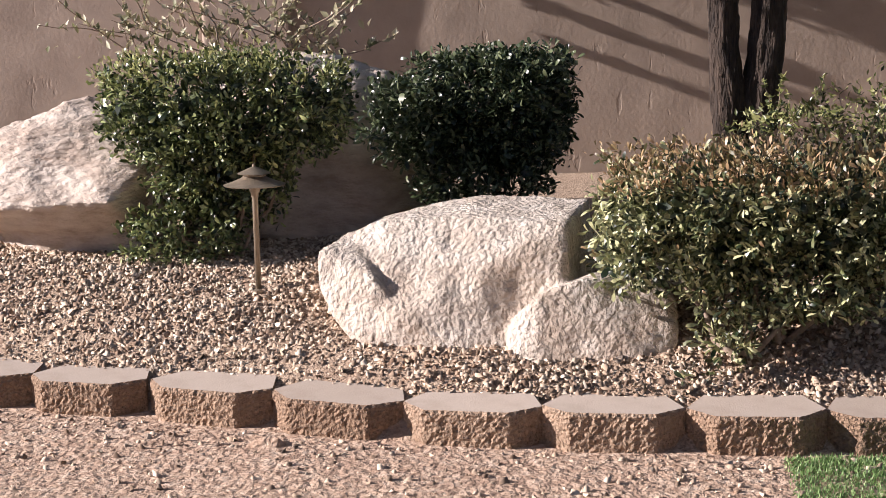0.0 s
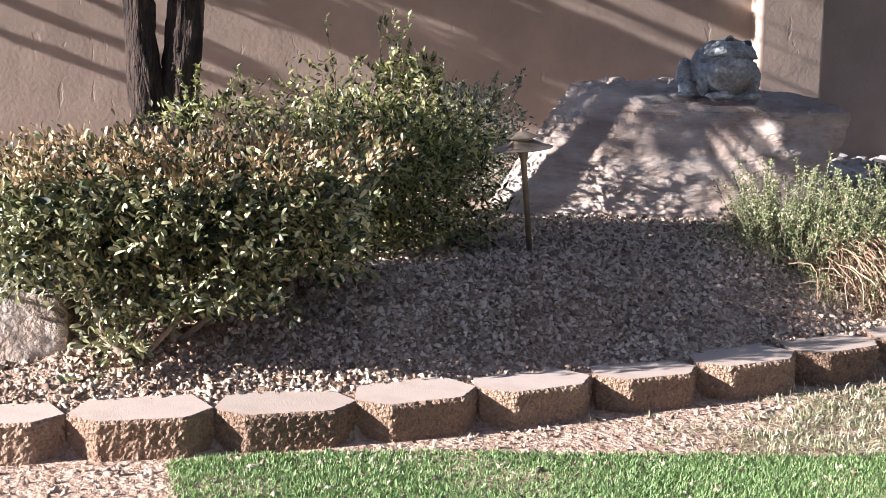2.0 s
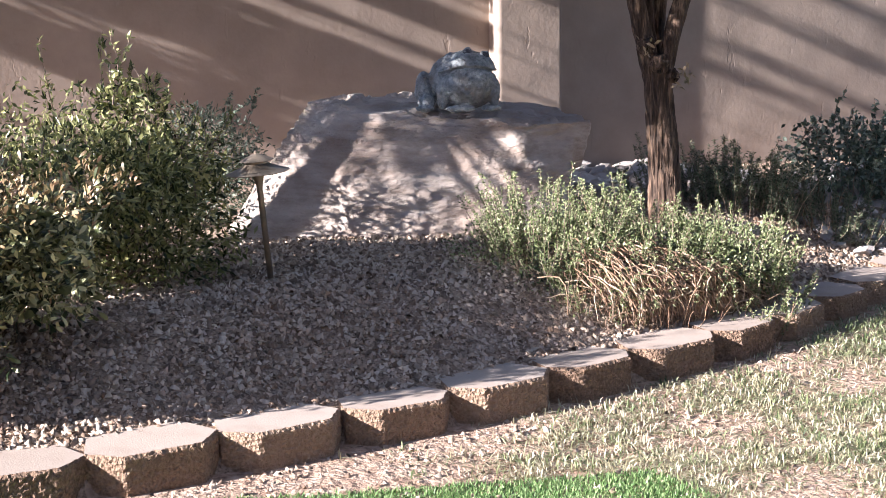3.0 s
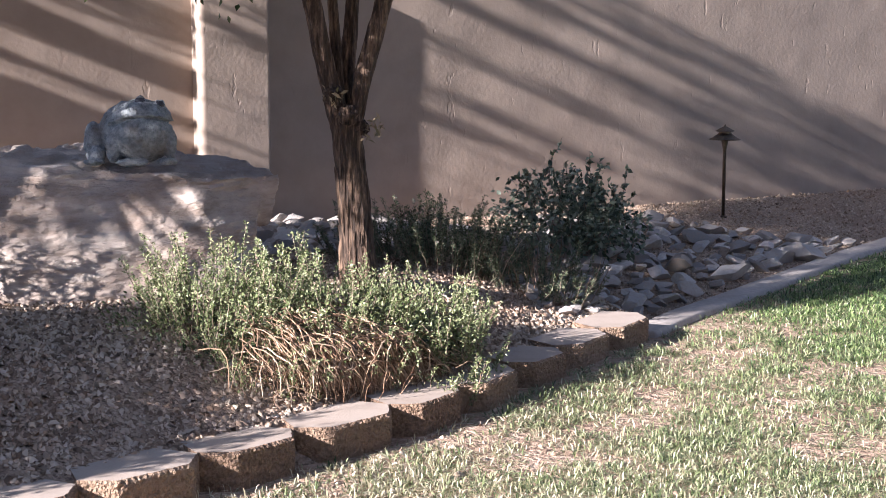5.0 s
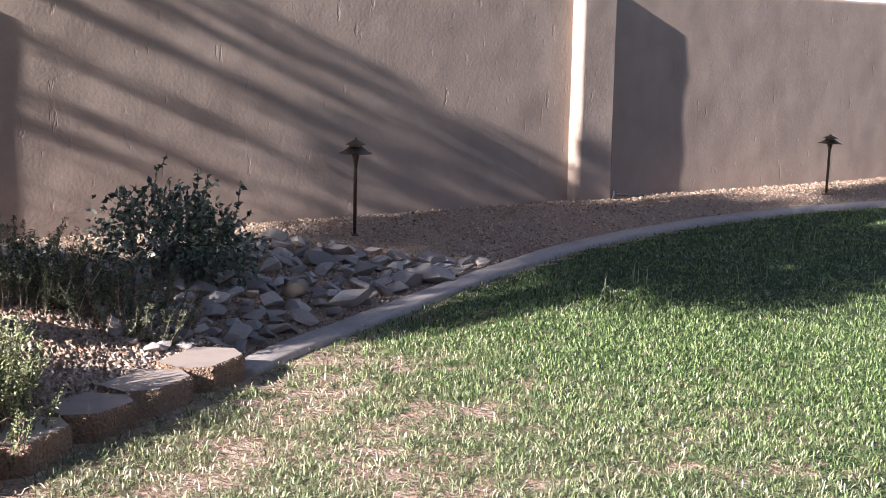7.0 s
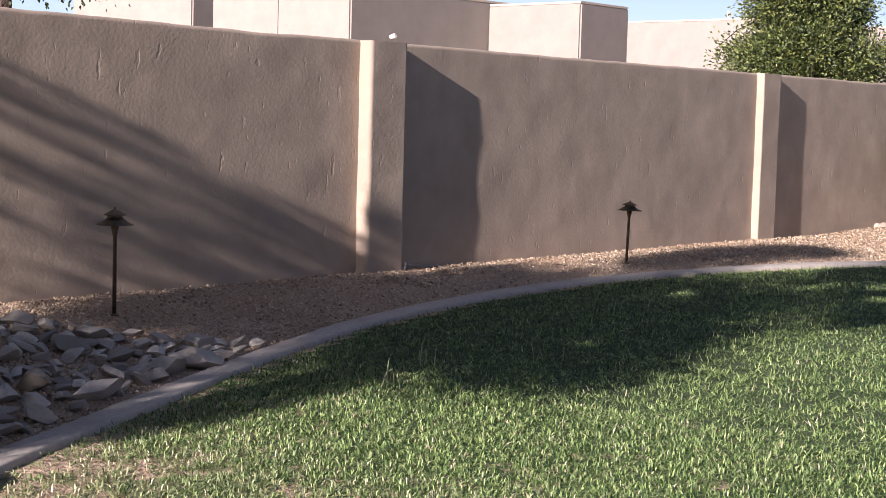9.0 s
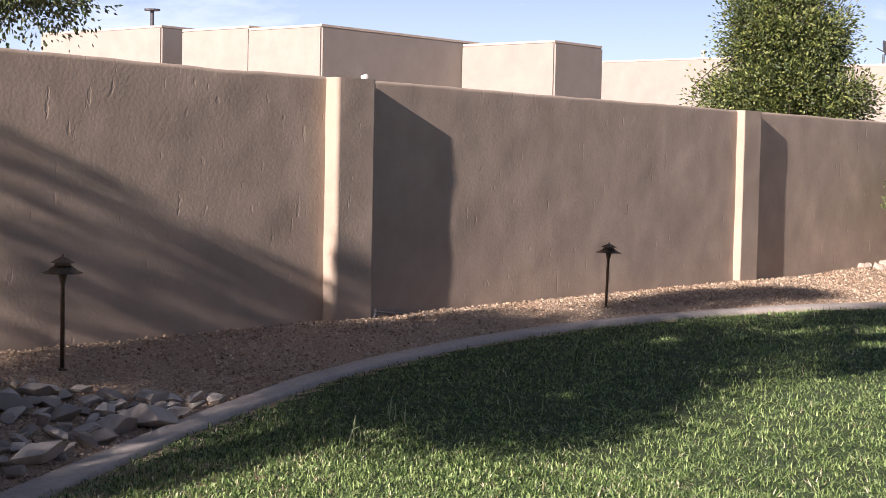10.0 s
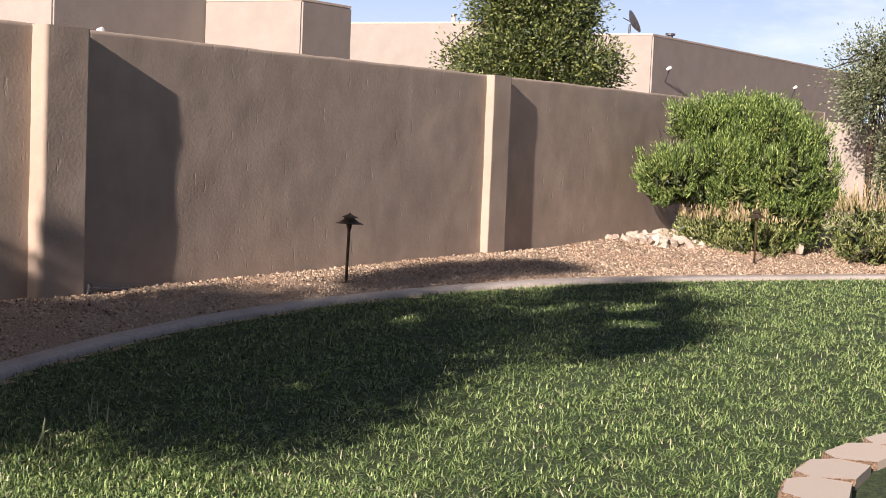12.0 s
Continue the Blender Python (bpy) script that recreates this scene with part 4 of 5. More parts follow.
def spikes(name, at, areas, label, seed, mat, dry_mat=None, category="plant", leaf=(0.02, 0.008), upright=0.25, tall=1.0):
    """A clump of upright leafy stems. areas: (x, y, rx, ry, stems, height, share dry)."""
    rng = np.random.default_rng(seed)
    ob = thing(name, at, label, category)
    o = np.array(at)
    pts, outs, lines, dry_lines = [], [], [], []
    for cx, cy, rx, ry, n, h, dry in areas:
        for _ in range(n):
            a, r = rng.uniform(0, 2 * math.pi), math.sqrt(rng.random())
            bx, by = cx + rx * r * math.cos(a), cy + ry * r * math.sin(a)
            base = np.array([bx * 0.85 + cx * 0.15, by * 0.85 + cy * 0.15, gz(bx, by)]) - o
            lean = np.array([(bx - cx) / rx, (by - cy) / ry]) * upright
            hh = h * tall * rng.uniform(0.55, 1.15) * (1 - 0.35 * r * r)
            tip = base + np.array([lean[0] * hh + rng.normal(0, 0.12 * hh), lean[1] * hh + rng.normal(0, 0.12 * hh), hh])
            line = wander(rng, base, tip, 0.008, 5)
            if rng.random() < dry:
                dry_lines.append((line, np.linspace(0.0028, 0.0012, 5)))
                continue
            lines.append((line, np.linspace(0.003, 0.0012, 5)))
            m = int(165 * hh / 0.45)
            k = rng.uniform(0.15, 1, m)
            i = np.minimum((k * 4).astype(int), 3)
            la = np.array(line)
            p = la[i] + (la[i + 1] - la[i]) * (k * 4 - i)[:, None]
            u = rng.normal(0, 1, (m, 3)) * np.array([1, 1, 0.4]) + np.array([0, 0, 0.8])
            pts.append(p + u * 0.006)
            outs.append(u)
    foliage("foliage", rng, np.concatenate(pts), np.concatenate(outs), leaf[0], leaf[1], mat, ob, spread=0.5)
    tagged(tubes("stemwork", lines, M["twig"], ob, steps=3), kind="stuff")
    if dry_lines:
        tagged(tubes("dead_stemwork", dry_lines, M["dry_stem"], ob, "dead reddish brown stems", steps=3), kind="stuff")
    return ob


germander = spikes("germander_plant", (3.9, 6.1, gz(3.9, 6.1)), [(3.5, 6.35, 0.37, 0.34, 150, 0.44, 0.0), (3.95, 6.28, 0.45, 0.36, 160, 0.42, 0.03), (4.4, 6.25, 0.3, 0.3, 120, 0.43, 0.03),
                                                     (3.55, 6.0, 0.25, 0.2, 50, 0.3, 0.3), (3.85, 5.98, 0.35, 0.2, 80, 0.26, 0.85), (4.25, 6.02, 0.28, 0.2, 60, 0.32, 0.3)],
       "low pale green herb clump with dead brown stems in front", 81, M["sage_leaf"], M["dry_stem"], leaf=(0.0135, 0.007), upright=0.45, tall=0.84)
spikes("lavender_plant", (5.35, 7.5, gz(5.35, 7.5)), [(5.2, 7.55, 0.45, 0.4, 170, 0.44, 0.05), (5.62, 7.3, 0.38, 0.36, 140, 0.36, 0.2), (4.95, 7.8, 0.3, 0.3, 50, 0.44, 0.0)],
       "dark grey-green spiky herb clump beside dry creek stones", 83, M["lavender_leaf"], M["dry_stem"], leaf=(0.022, 0.0055), upright=0.55, tall=0.82)

rng = np.random.default_rng(85)
body, body_out = [], []
for centre, half, n in [((3.45, 6.35, 0.42), (0.42, 0.34, 0.15), 2300), ((3.95, 6.25, 0.37), (0.42, 0.34, 0.15), 2300), ((4.35, 6.22, 0.33), (0.3, 0.28, 0.15), 1500), ((3.7, 6.0, 0.27), (0.45, 0.2, 0.1), 900)]:
    q, u = shell_points(rng, n, np.array(centre) - np.array(germander.location), half, 0.0, 2.4, 0.45, 0.2, 85)
    body.append(q)
    body_out.append(u + np.array([0, 0, 0.7]))
# dark_leaf put inside the herb clump; the colour stands in for its shadow
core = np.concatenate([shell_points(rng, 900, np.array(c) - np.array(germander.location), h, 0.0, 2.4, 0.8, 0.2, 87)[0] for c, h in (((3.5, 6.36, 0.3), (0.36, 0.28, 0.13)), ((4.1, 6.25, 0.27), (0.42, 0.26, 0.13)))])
foliage("inner_foliage", rng, core, rng.normal(0, 1, core.shape), 0.05, 0.022, M["dark_leaf"], germander, "inner leaves coloured dark to stand for shade", 0.5)
foliage("leaf_mass", rng, np.concatenate(body), np.concatenate(body_out), 0.017, 0.0085, M["sage_leaf"], germander, spread=0.6)

# dead thatch fallen over the edging
rng = np.random.default_rng(91)
lines = []
for _ in range(1600):
    x, y = rng.normal(3.84, 0.17), rng.normal(5.99, 0.07)
    z = gz(x, y)
    a = rng.normal(-0.75, 0.75)
    reach = rng.uniform(0.08, 0.26)
    p0 = np.array([x, y + 0.04, z + rng.uniform(0.02, 0.24)])
    p2 = np.array([x + reach * math.cos(a), y + reach * math.sin(a), z + rng.uniform(0.0, 0.05)])
    p2[1] = max(p2[1], 5.84 + 0.3 * (p2[0] - 3.8))
    p1 = (p0 + p2) / 2 + np.array([rng.normal(0, 0.03), rng.normal(0, 0.03), rng.uniform(0.03, 0.13)])
    curve = [tuple(p0 * (1 - u) ** 2 + 2 * p1 * u * (1 - u) + p2 * u * u + rng.normal(0, 0.004, 3)) for u in np.linspace(0, 1, 6)]
    lines.append((curve, (0.003, 0.0031, 0.003, 0.0025, 0.002, 0.0012)))
straw = tubes("dry_thatch", lines, M["dry_stem"], label="heap of dead straw-coloured stems beside the edging blocks", steps=3)
tagged(straw, category="dead stems", kind="stuff")


# ---- trees ----
def crown_clumps(rng, centre, half, clumps, per, size):
    pts, outs = [], []
    for _ in range(clumps):
        u = rng.normal(0, 1, 3)
        u /= np.linalg.norm(u)
        c = np.array(centre) + u * np.array(half) * rng.uniform(0.35, 1.0)
        p = rng.normal(0, 1, (per, 3)) * size * rng.uniform(0.6, 1.2)
        pts.append(c + p)
        outs.append(p / size + u)
    return np.concatenate(pts), np.concatenate(outs)


def spray(rng, x, level, start, end, thick, n):
    """Leaves of one flat twig spray, unseen, added beside the wall so that its shadow streaks the wall from start to
    end.
    level: height where the streak, drawn on along the light, would cross x = 0."""
    k = math.tan(radians(SUN_TOWARDS))
    fall = math.tan(radians(SUN_ELEVATION)) / math.cos(radians(SUN_TOWARDS))
    px = x + rng.normal(0, 0.12, n)
    py = WALL_Y - k * (rng.uniform(start, end, n) - px)
    pz = level - fall * px + np.clip(rng.normal(0, 0.5, n), -1, 1) * thick
    return np.stack([px, py, pz], 1)


def tree(at, limbs, crowns, bark, leaf, label, seed, length=0.06, width=0.03, steps=36, sprays=(), gaps=()):
    """limbs: (points, radii); crowns: (centre, half, clumps, leaves per clump, clump size); sprays: as spray() takes them;
    gaps: (x, y, half width, half depth) of flecks of sun on the ground, let through by openings in the crown."""
    rng = np.random.default_rng(seed)
    ob = thing("tree", at, label, "tree")
    o = np.array(at)
    rel = [([tuple(np.array(p) - o) for p in pts], r) for pts, r in limbs]
    for k, (pts, radii) in enumerate(rel):
        v, q = [], []
        fine, fr = [], []
        for i in range(len(pts) - 1):
            for s in range(24):
                u = s / 24
                fine.append(np.array(pts[i]) * (1 - u) + np.array(pts[i + 1]) * u)
                fr.append(radii[i] * (1 - u) + radii[i + 1] * u)
        fine.append(np.array(pts[-1]))
        fr.append(radii[-1])
        v, q = tube_arrays(fine, fr, steps)
        out = []
        for i, p in enumerate(v):
            c = Vector(fine[i // steps])
            d = (p - c).normalized()
            g = 0.16 * noise.fractal(Vector((d.x * 3.2 + k, d.y * 3.2, p.z * 4)), 0.8, 2.2, 4)
            if steps > 12:
                # bark plates between upright fissures
                f = abs(noise.fractal(Vector((d.x * 4.2 + k * 3, d.y * 4.2, p.z * 2.6)), 0.9, 2.0, 3))
                g += 0.13 * min(f / 0.22, 1.0) + 0.05 * noise.noise(Vector((d.x * 14, d.y * 14, p.z * 24)))
            out.append(tuple(p + d * fr[i // steps] * g))
        mesh_object("trunk" if k == 0 else "limb", out, q, bark, ob, shade=True)
    pts, outs = [], []
    branches = []
    for centre, half, n, per, size in crowns:
        p, u = crown_clumps(rng, np.array(centre) - o, half, n, per, size)
        pts.append(p)
        outs.append(u)
        for _ in range(max(4, n // 5)):
            tip = np.array(centre) - o + rng.uniform(-0.8, 0.8, 3) * np.array(half)
            root = np.array(rel[rng.integers(1 if len(rel) > 1 else 0, len(rel))][0][-1])
            branches.append((wander(rng, root, tip, 0.05), np.linspace(0.022, 0.005, 6)))
    if sprays:
        fans = [spray(rng, *sp) - o for sp in sprays]
        for f in fans:
            pts.append(f)
            outs.append(rng.normal(0, 1, f.shape) + np.array([-0.4, 0, 0.4]))
            tip = f.mean(0)
            i = 1 if len(rel) > 1 else 0
            root = np.array(rel[i][0][-1])
            branches.append((wander(rng, root, tip, 0.05), np.linspace(0.016, 0.004, 6)))
    pts, outs = np.concatenate(pts), np.concatenate(outs)
    if gaps:
        world_pts = pts + o
        run = (world_pts[:, 2] - 0.12) / math.tan(radians(SUN_ELEVATION))
        gx, gy = world_pts[:, 0] + run * math.cos(radians(SUN_TOWARDS)), world_pts[:, 1] + run * math.sin(radians(SUN_TOWARDS))
        shut = np.ones(len(pts), bool)
        for x, y, a, b in gaps:
            shut &= ((gx - x) / a) ** 2 + ((gy - y) / b) ** 2 > rng.uniform(0.7, 1.3, len(pts))
        pts, outs = pts[shut], outs[shut]
    foliage("crown", rng, pts, outs, length, width, leaf, ob)
    if branches:
        tagged(tubes("branchwork", branches, bark, ob, steps=5), kind="stuff")
    return ob


z1 = gz(0.68, 7.2)
tree((0.68, 7.2, z1), [([(0.67, 7.2, z1 - 0.1), (0.63, 7.2, 0.85), (0.60, 7.2, 1.25), (0.59, 7.2, 1.5), (0.45, 7.3, 2.4)], (0.10, 0.076, 0.066, 0.062, 0.045)),
                       ([(0.72, 7.22, z1 - 0.1), (0.75, 7.22, 0.85), (0.79, 7.22, 1.25), (0.81, 7.22, 1.5), (0.95, 7.5, 2.4)], (0.10, 0.085, 0.078, 0.072, 0.05))],
     # clumps out of view; some lie metres from the trunks, added only for shade
     [((-2.3, 6.68, 3.02), (0.7, 0.5, 0.35), 40, 48, 0.13), ((-2.42, 5.62, 2.36), (0.34, 0.4, 0.12), 42, 60, 0.11), ((-0.75, 7.85, 2.44), (0.34, 0.3, 0.13), 34, 60, 0.11), ((-1.9, 7.18, 2.72), (0.4, 0.28, 0.28), 34, 52, 0.12), ((0.6, 7.6, 3.35), (1.3, 1.1, 0.8), 120, 90, 0.15), ((0.6, 8.0, 4.0), (1.2, 0.6, 0.7), 45, 90, 0.14),
      ((2.1, 6.6, 2.4), (0.6, 0.3, 0.25), 20, 80, 0.1), ((0.95, 6.75, 2.35), (0.6, 0.45, 0.2), 40, 70, 0.1),
      ((-0.2, 8.45, 2.4), (0.6, 0.4, 0.2), 40, 70, 0.1)], M["bark"], M["tree_leaf"], "dark double-trunked garden tree growing in front of the wall", 101,
     # unseen sprays, each added to lay one shadow streak on the wall
     sprays=[(-1.5, 1.12, -0.3, 1.3, 0.028, 90), (-1.6, 1.32, -0.4, 1.4, 0.03, 100), (-1.2, 1.52, -0.2, 1.4, 0.035, 60), (-1.0, 1.45, 1.0, 2.2, 0.03, 70),
             (-0.4, 1.87, 0.3, 5.0, 0.075, 520), (-0.3, 1.97, 0.3, 3.6, 0.06, 230), (-0.2, 2.08, 0.3, 5.0, 0.06, 420), (0.0, 2.19, 3.0, 4.7, 0.05, 90), (-0.6, 2.19, 0.3, 3.2, 0.06, 70), (-0.5, 2.02, 0.3, 3.0, 0.06, 90), (0.0, 2.31, 0.5, 5.0, 0.085, 620),
             (0.1, 2.44, 0.6, 5.0, 0.085, 620), (0.2, 2.55, 0.6, 5.0, 0.07, 330), (0.3, 2.63, 1.2, 5.2, 0.04, 260), (0.5, 2.79, 2.4, 5.2, 0.03, 190), (0.8, 3.02, 2.8, 5.3, 0.055, 330), (0.8, 3.1, 2.8, 5.3, 0.045, 260), (0.7, 3.38, 3.0, 5.3, 0.16, 260)],
     gaps=((5.25, 7.22, 0.5, 0.22), (4.75, 7.1, 0.25, 0.12)))
z2 = gz(4.4, 6.95)
tree((4.4, 6.95, z2), [([(4.42, 6.95, z2 - 0.1), (4.40, 6.95, 0.6), (4.37, 6.95, 0.95), (4.34, 6.95, 1.22)], (0.092, 0.071, 0.063, 0.06)),
                       ([(4.32, 6.95, 1.14), (4.26, 6.95, 1.36), (4.18, 6.94, 1.7), (4.0, 6.9, 2.3)], (0.044, 0.039, 0.036, 0.032)),
                       ([(4.34, 6.98, 1.18), (4.33, 7.0, 1.45), (4.32, 7.02, 1.75), (4.25, 7.2, 2.4)], (0.026, 0.021, 0.02, 0.018)),
                       ([(4.36, 6.93, 1.08), (4.43, 6.92, 1.36), (4.53, 6.9, 1.7), (4.8, 6.8, 2.35)], (0.042, 0.036, 0.034, 0.03)),
                       ([(4.36, 7.0, 1.15), (4.40, 7.02, 1.4), (4.44, 7.04, 1.75), (4.6, 7.3, 2.4)], (0.03, 0.03, 0.029, 0.026))],
     # crown out of view: its clumps sit where their shadows are wanted
     [((4.3, 7.0, 3.25), (1.5, 1.7, 1.0), 420, 64, 0.16), ((4.3, 8.1, 2.75), (1.3, 0.95, 0.7), 150, 80, 0.16), ((4.1, 6.5, 2.5), (1.2, 1.25, 0.45), 230, 80, 0.13), ((4.4, 8.6, 2.35), (1.0, 0.3, 0.4), 110, 80, 0.12),
      ((5.3, 5.75, 3.95), (0.9, 0.4, 0.4), 70, 80, 0.13), ((4.7, 5.25, 3.55), (0.8, 0.3, 0.35), 55, 80, 0.13), ((6.0, 6.5, 4.1), (0.9, 0.45, 0.4), 60, 80, 0.14), ((6.3, 7.75, 4.25), (0.8, 0.4, 0.4), 45, 80, 0.14), ((5.0, 7.9, 4.25), (0.8, 0.3, 0.3), 45, 80, 0.13)],
     M["red_bark"], M["tree_leaf"], "forked garden tree with flaking reddish bark", 103,
     sprays=[(1.4, 3.47, 6.0, 7.4, 0.06, 60), (1.6, 3.65, 6.0, 8.0, 0.07, 60), (1.6, 4.0, 6.2, 9.0, 0.08, 80), (1.6, 4.33, 5.8, 9.6, 0.07, 180), (1.8, 4.58, 6.0, 12.2, 0.065, 250), (1.9, 4.76, 6.2, 12.9, 0.075, 330),
             (2.0, 4.88, 6.8, 12.9, 0.08, 190), (2.0, 4.15, 8.6, 12.9, 0.11, 360), (2.0, 3.93, 8.7, 12.9, 0.12, 320), (2.0, 3.7, 8.5, 12.9, 0.12, 330), (2.2, 4.45, 9.6, 12.9, 0.06, 160), (2.2, 5.08, 12.1, 13.1, 0.24, 140), (2.0, 4.45, 8.6, 12.9, 0.09, 140), (2.0, 4.68, 9.3, 12.9, 0.09, 140), (2.0, 4.3, 8.3, 12.9, 0.1, 130), (2.0, 3.5, 8.3, 12.9, 0.14, 200)],
     gaps=((10.56, 7.15, 0.14, 0.3), (14.4, 7.55, 0.2, 0.2), (14.2, 6.6, 0.22, 0.22), (15.2, 7.0, 0.5, 0.13), (13.2, 7.9, 0.25, 0.12)))

# knots and withered leaves where the forked tree branches
burl = bpy.data.objects["tree.001"]
rng = np.random.default_rng(107)
for k, (cx, cy, cz, r) in enumerate([(4.27, 6.91, 1.27, 0.045), (4.40, 6.90, 1.12, 0.036), (4.33, 6.89, 1.18, 0.046)]):
    bm = bmesh.new()
    bmesh.ops.create_icosphere(bm, subdivisions=4, radius=1)
    for v in bm.verts:
        v.co *= r * (1 + 0.35 * noise.fractal(v.co * 1.8 + Vector((k * 7, 0, 0)), 0.8, 2.1, 4))
        v.co += Vector((cx - 4.4, cy - 6.95, cz - z2))
    part("knot", bm, M["red_bark"], burl, "gnarled bark knot", shade=True)
p = np.concatenate([np.array([dx, dy, dz - z2]) + rng.normal(0, 0.028, (n, 3)) for dx, dy, dz, n in ((-0.16, -0.08, 1.27, 14), (0.03, -0.1, 1.10, 18), (0.07, -0.08, 1.13, 12))])
foliage("withered_leaf_tuft", rng, p, rng.normal(0, 1, p.shape), 0.045, 0.018, M["flower_tip"], burl, "withered brown leaves at the fork")


# ---- statue ----
def statue():
    """A squat toad-like garden statue as one plain mesh; its mouth and throat are turned a little aside."""
    bm = bmesh.new()

    def blob(c, r, seg=22):
        ret = bmesh.ops.create_uvsphere(bm, u_segments=seg, v_segments=seg * 2 // 3, radius=1)
        for v in ret["verts"]:
            v.co = Vector((v.co.x * r[0] + c[0], v.co.y * r[1] + c[1], v.co.z * r[2] + c[2]))

    blob((0.045, 0.03, 0.165), (0.175, 0.18, 0.16), 34)
    blob((0.08, -0.05, 0.15), (0.165, 0.15, 0.145), 34)
    blob((0.085, -0.04, 0.235), (0.155, 0.145, 0.098), 30)
    blob((-0.158, 0.03, 0.12), (0.052, 0.08, 0.10))
    blob((-0.145, -0.03, 0.05), (0.05, 0.07, 0.05))
    blob((-0.155, -0.085, 0.018), (0.055, 0.05, 0.019))
    blob((-0.06, -0.11, 0.10), (0.036, 0.042, 0.09))
    blob((0.03, -0.175, 0.02), (0.085, 0.04, 0.02))
    blob((0.225, -0.10, 0.10), (0.034, 0.045, 0.09))
    blob((0.205, -0.16, 0.02), (0.055, 0.045, 0.02))
    eyes = [Vector((0.08, -0.085, 0.328)), Vector((0.18, -0.085, 0.31))]
    for e in eyes:
        blob(e, (0.026, 0.026, 0.026), 16)
    ob = part("frog_statue", bm, [M["verdigris"], M["dark_metal"]], shade=True)
    fuse = ob.modifiers.new("fuse", "REMESH")
    fuse.mode, fuse.voxel_size = "VOXEL", 0.0065
    solid = bpy.data.meshes.new_from_object(ob.evaluated_get(bpy.context.evaluated_depsgraph_get()))
    ob.modifiers.clear()
    ob.data = solid
    bm = bmesh.new()
    bm.from_mesh(solid)
    bm.normal_update()
    for v in bm.verts:
        p = v.co.copy()
        k = 0.006 * noise.fractal(p * 22, 0.8, 2.1, 4) - 0.006 * (noise.voronoi(p * 34)[0][0] - 0.4)
        if p.y < 0.0 and -0.08 < p.x < 0.26:
            line = 0.245 - 1.6 * (p.x - 0.09) ** 2
            gap = (p.z - line) / 0.0068
            k -= 0.03 * math.exp(-gap * gap)
            k += 0.006 * math.exp(-(gap - 2.0) ** 2)
        v.co = p + v.normal * k
    for f in bm.faces:
        c = f.calc_center_median()
        if any((c - e).length < 0.03 and (c - e).y < -0.012 and abs(c.z - e.z) < 0.014 for e in eyes):
            f.material_index = 1
    bm.to_mesh(solid)
    bm.free()
    solid.polygons.foreach_set("use_smooth", np.ones(len(solid.polygons), dtype=bool))
    ob.matrix_world = pose(3.46, 7.43, 0.955, 0, 0, -18)
    ob.scale = (0.89, 0.89, 0.89)
    return tagged(ob, "mottled blue-grey stone frog statue sitting on a boulder", "statue")


statue()


# ---- stones ----
def stone_mesh(name, seed, mat, flat=0.6):
    rng = np.random.default_rng(seed)
    bm = bmesh.new()
    bmesh.ops.create_icosphere(bm, subdivisions=3, radius=1)
    cuts = [(Vector(rng.normal(0, 1, 3)).normalized(), rng.uniform(0.3, 0.62)) for _ in range(11)]
    for v in bm.verts:
        for n, d in cuts:
            over = v.co.dot(n) - d
            if over > 0:
                v.co -= n * over * 0.97
        v.co *= 1 + 0.05 * noise.fractal(v.co * 2 + Vector((seed, 0, 0)), 0.8, 2.0, 3)
        v.co.z *= flat
    me = bpy.data.meshes.new(name)
    bm.to_mesh(me)
    bm.free()
    me.materials.append(mat)
    me.polygons.foreach_set("use_smooth", np.ones(len(me.polygons), dtype=bool))
    me.set_sharp_from_angle(angle=radians(18))
    return me


RIVER = [stone_mesh("river_stone", 200 + s, M["river_stone"]) for s in range(9)]
WHITE = [stone_mesh("white_stone", 300 + s, M["white_stone"], 0.7) for s in range(5)]


def strew(meshes, name, spots, label, group, seed, smallest, largest, gap=0.75):
    rng = np.random.default_rng(seed)
    laid = []
    for x, y in spots(rng):
        r = smallest + (largest - smallest) * rng.random() ** 1.8
        if any((x - a) ** 2 + (y - b) ** 2 < (gap * (r + c)) ** 2 for a, b, c in laid):
            continue
        laid.append((x, y, r))
        ob = new(name, meshes[rng.integers(len(meshes))])
        ob.matrix_world = pose(x, y, gz(x, y) + r * 0.3, rng.uniform(-15, 15), rng.uniform(-15, 15), rng.uniform(0, 360))
        ob.scale = (r * rng.uniform(0.85, 1.2), r * rng.uniform(0.7, 1.0), r * rng.uniform(0.8, 1.1))
        tagged(ob, label, "stone", group)


def creek(rng):
    for _ in range(9000):
        x, y = rng.uniform(5.5, 9.1), rng.uniform(6.9, 9.3)
        d = float(inside(np.array([x]), np.array([y]))[0])
        if d > 0.27 and d < 0.25 + 1.25 * float(smooth(9.2, 7.2, x)) and not (x < 6.1 and y > 7.4):
            yield x, y


def creek_head(rng):
    for _ in range(1400):
        yield rng.uniform(4.2, 6.0), rng.uniform(8.1, 9.65)


def heap(rng):
    for _ in range(700):
        u = max(rng.normal(0, 0.42), rng.uniform(-0.55, -0.3))
        yield 21.02 + u, 9.22 - 0.3 * u + rng.normal(0, 0.17)


strew(RIVER, "river_stone", creek, "grey river stone lying in a dry creek bed", "dry creek stones", 7, 0.065, 0.22, 0.56)
strew(RIVER, "river_stone", creek_head, "grey river stone lying below the wall", "dry creek stones", 8, 0.07, 0.17, 0.6)
strew(WHITE, "white_stone", heap, "pale white rock piled on gravel beside the wall", "white rocks", 9, 0.07, 0.14, 0.55)


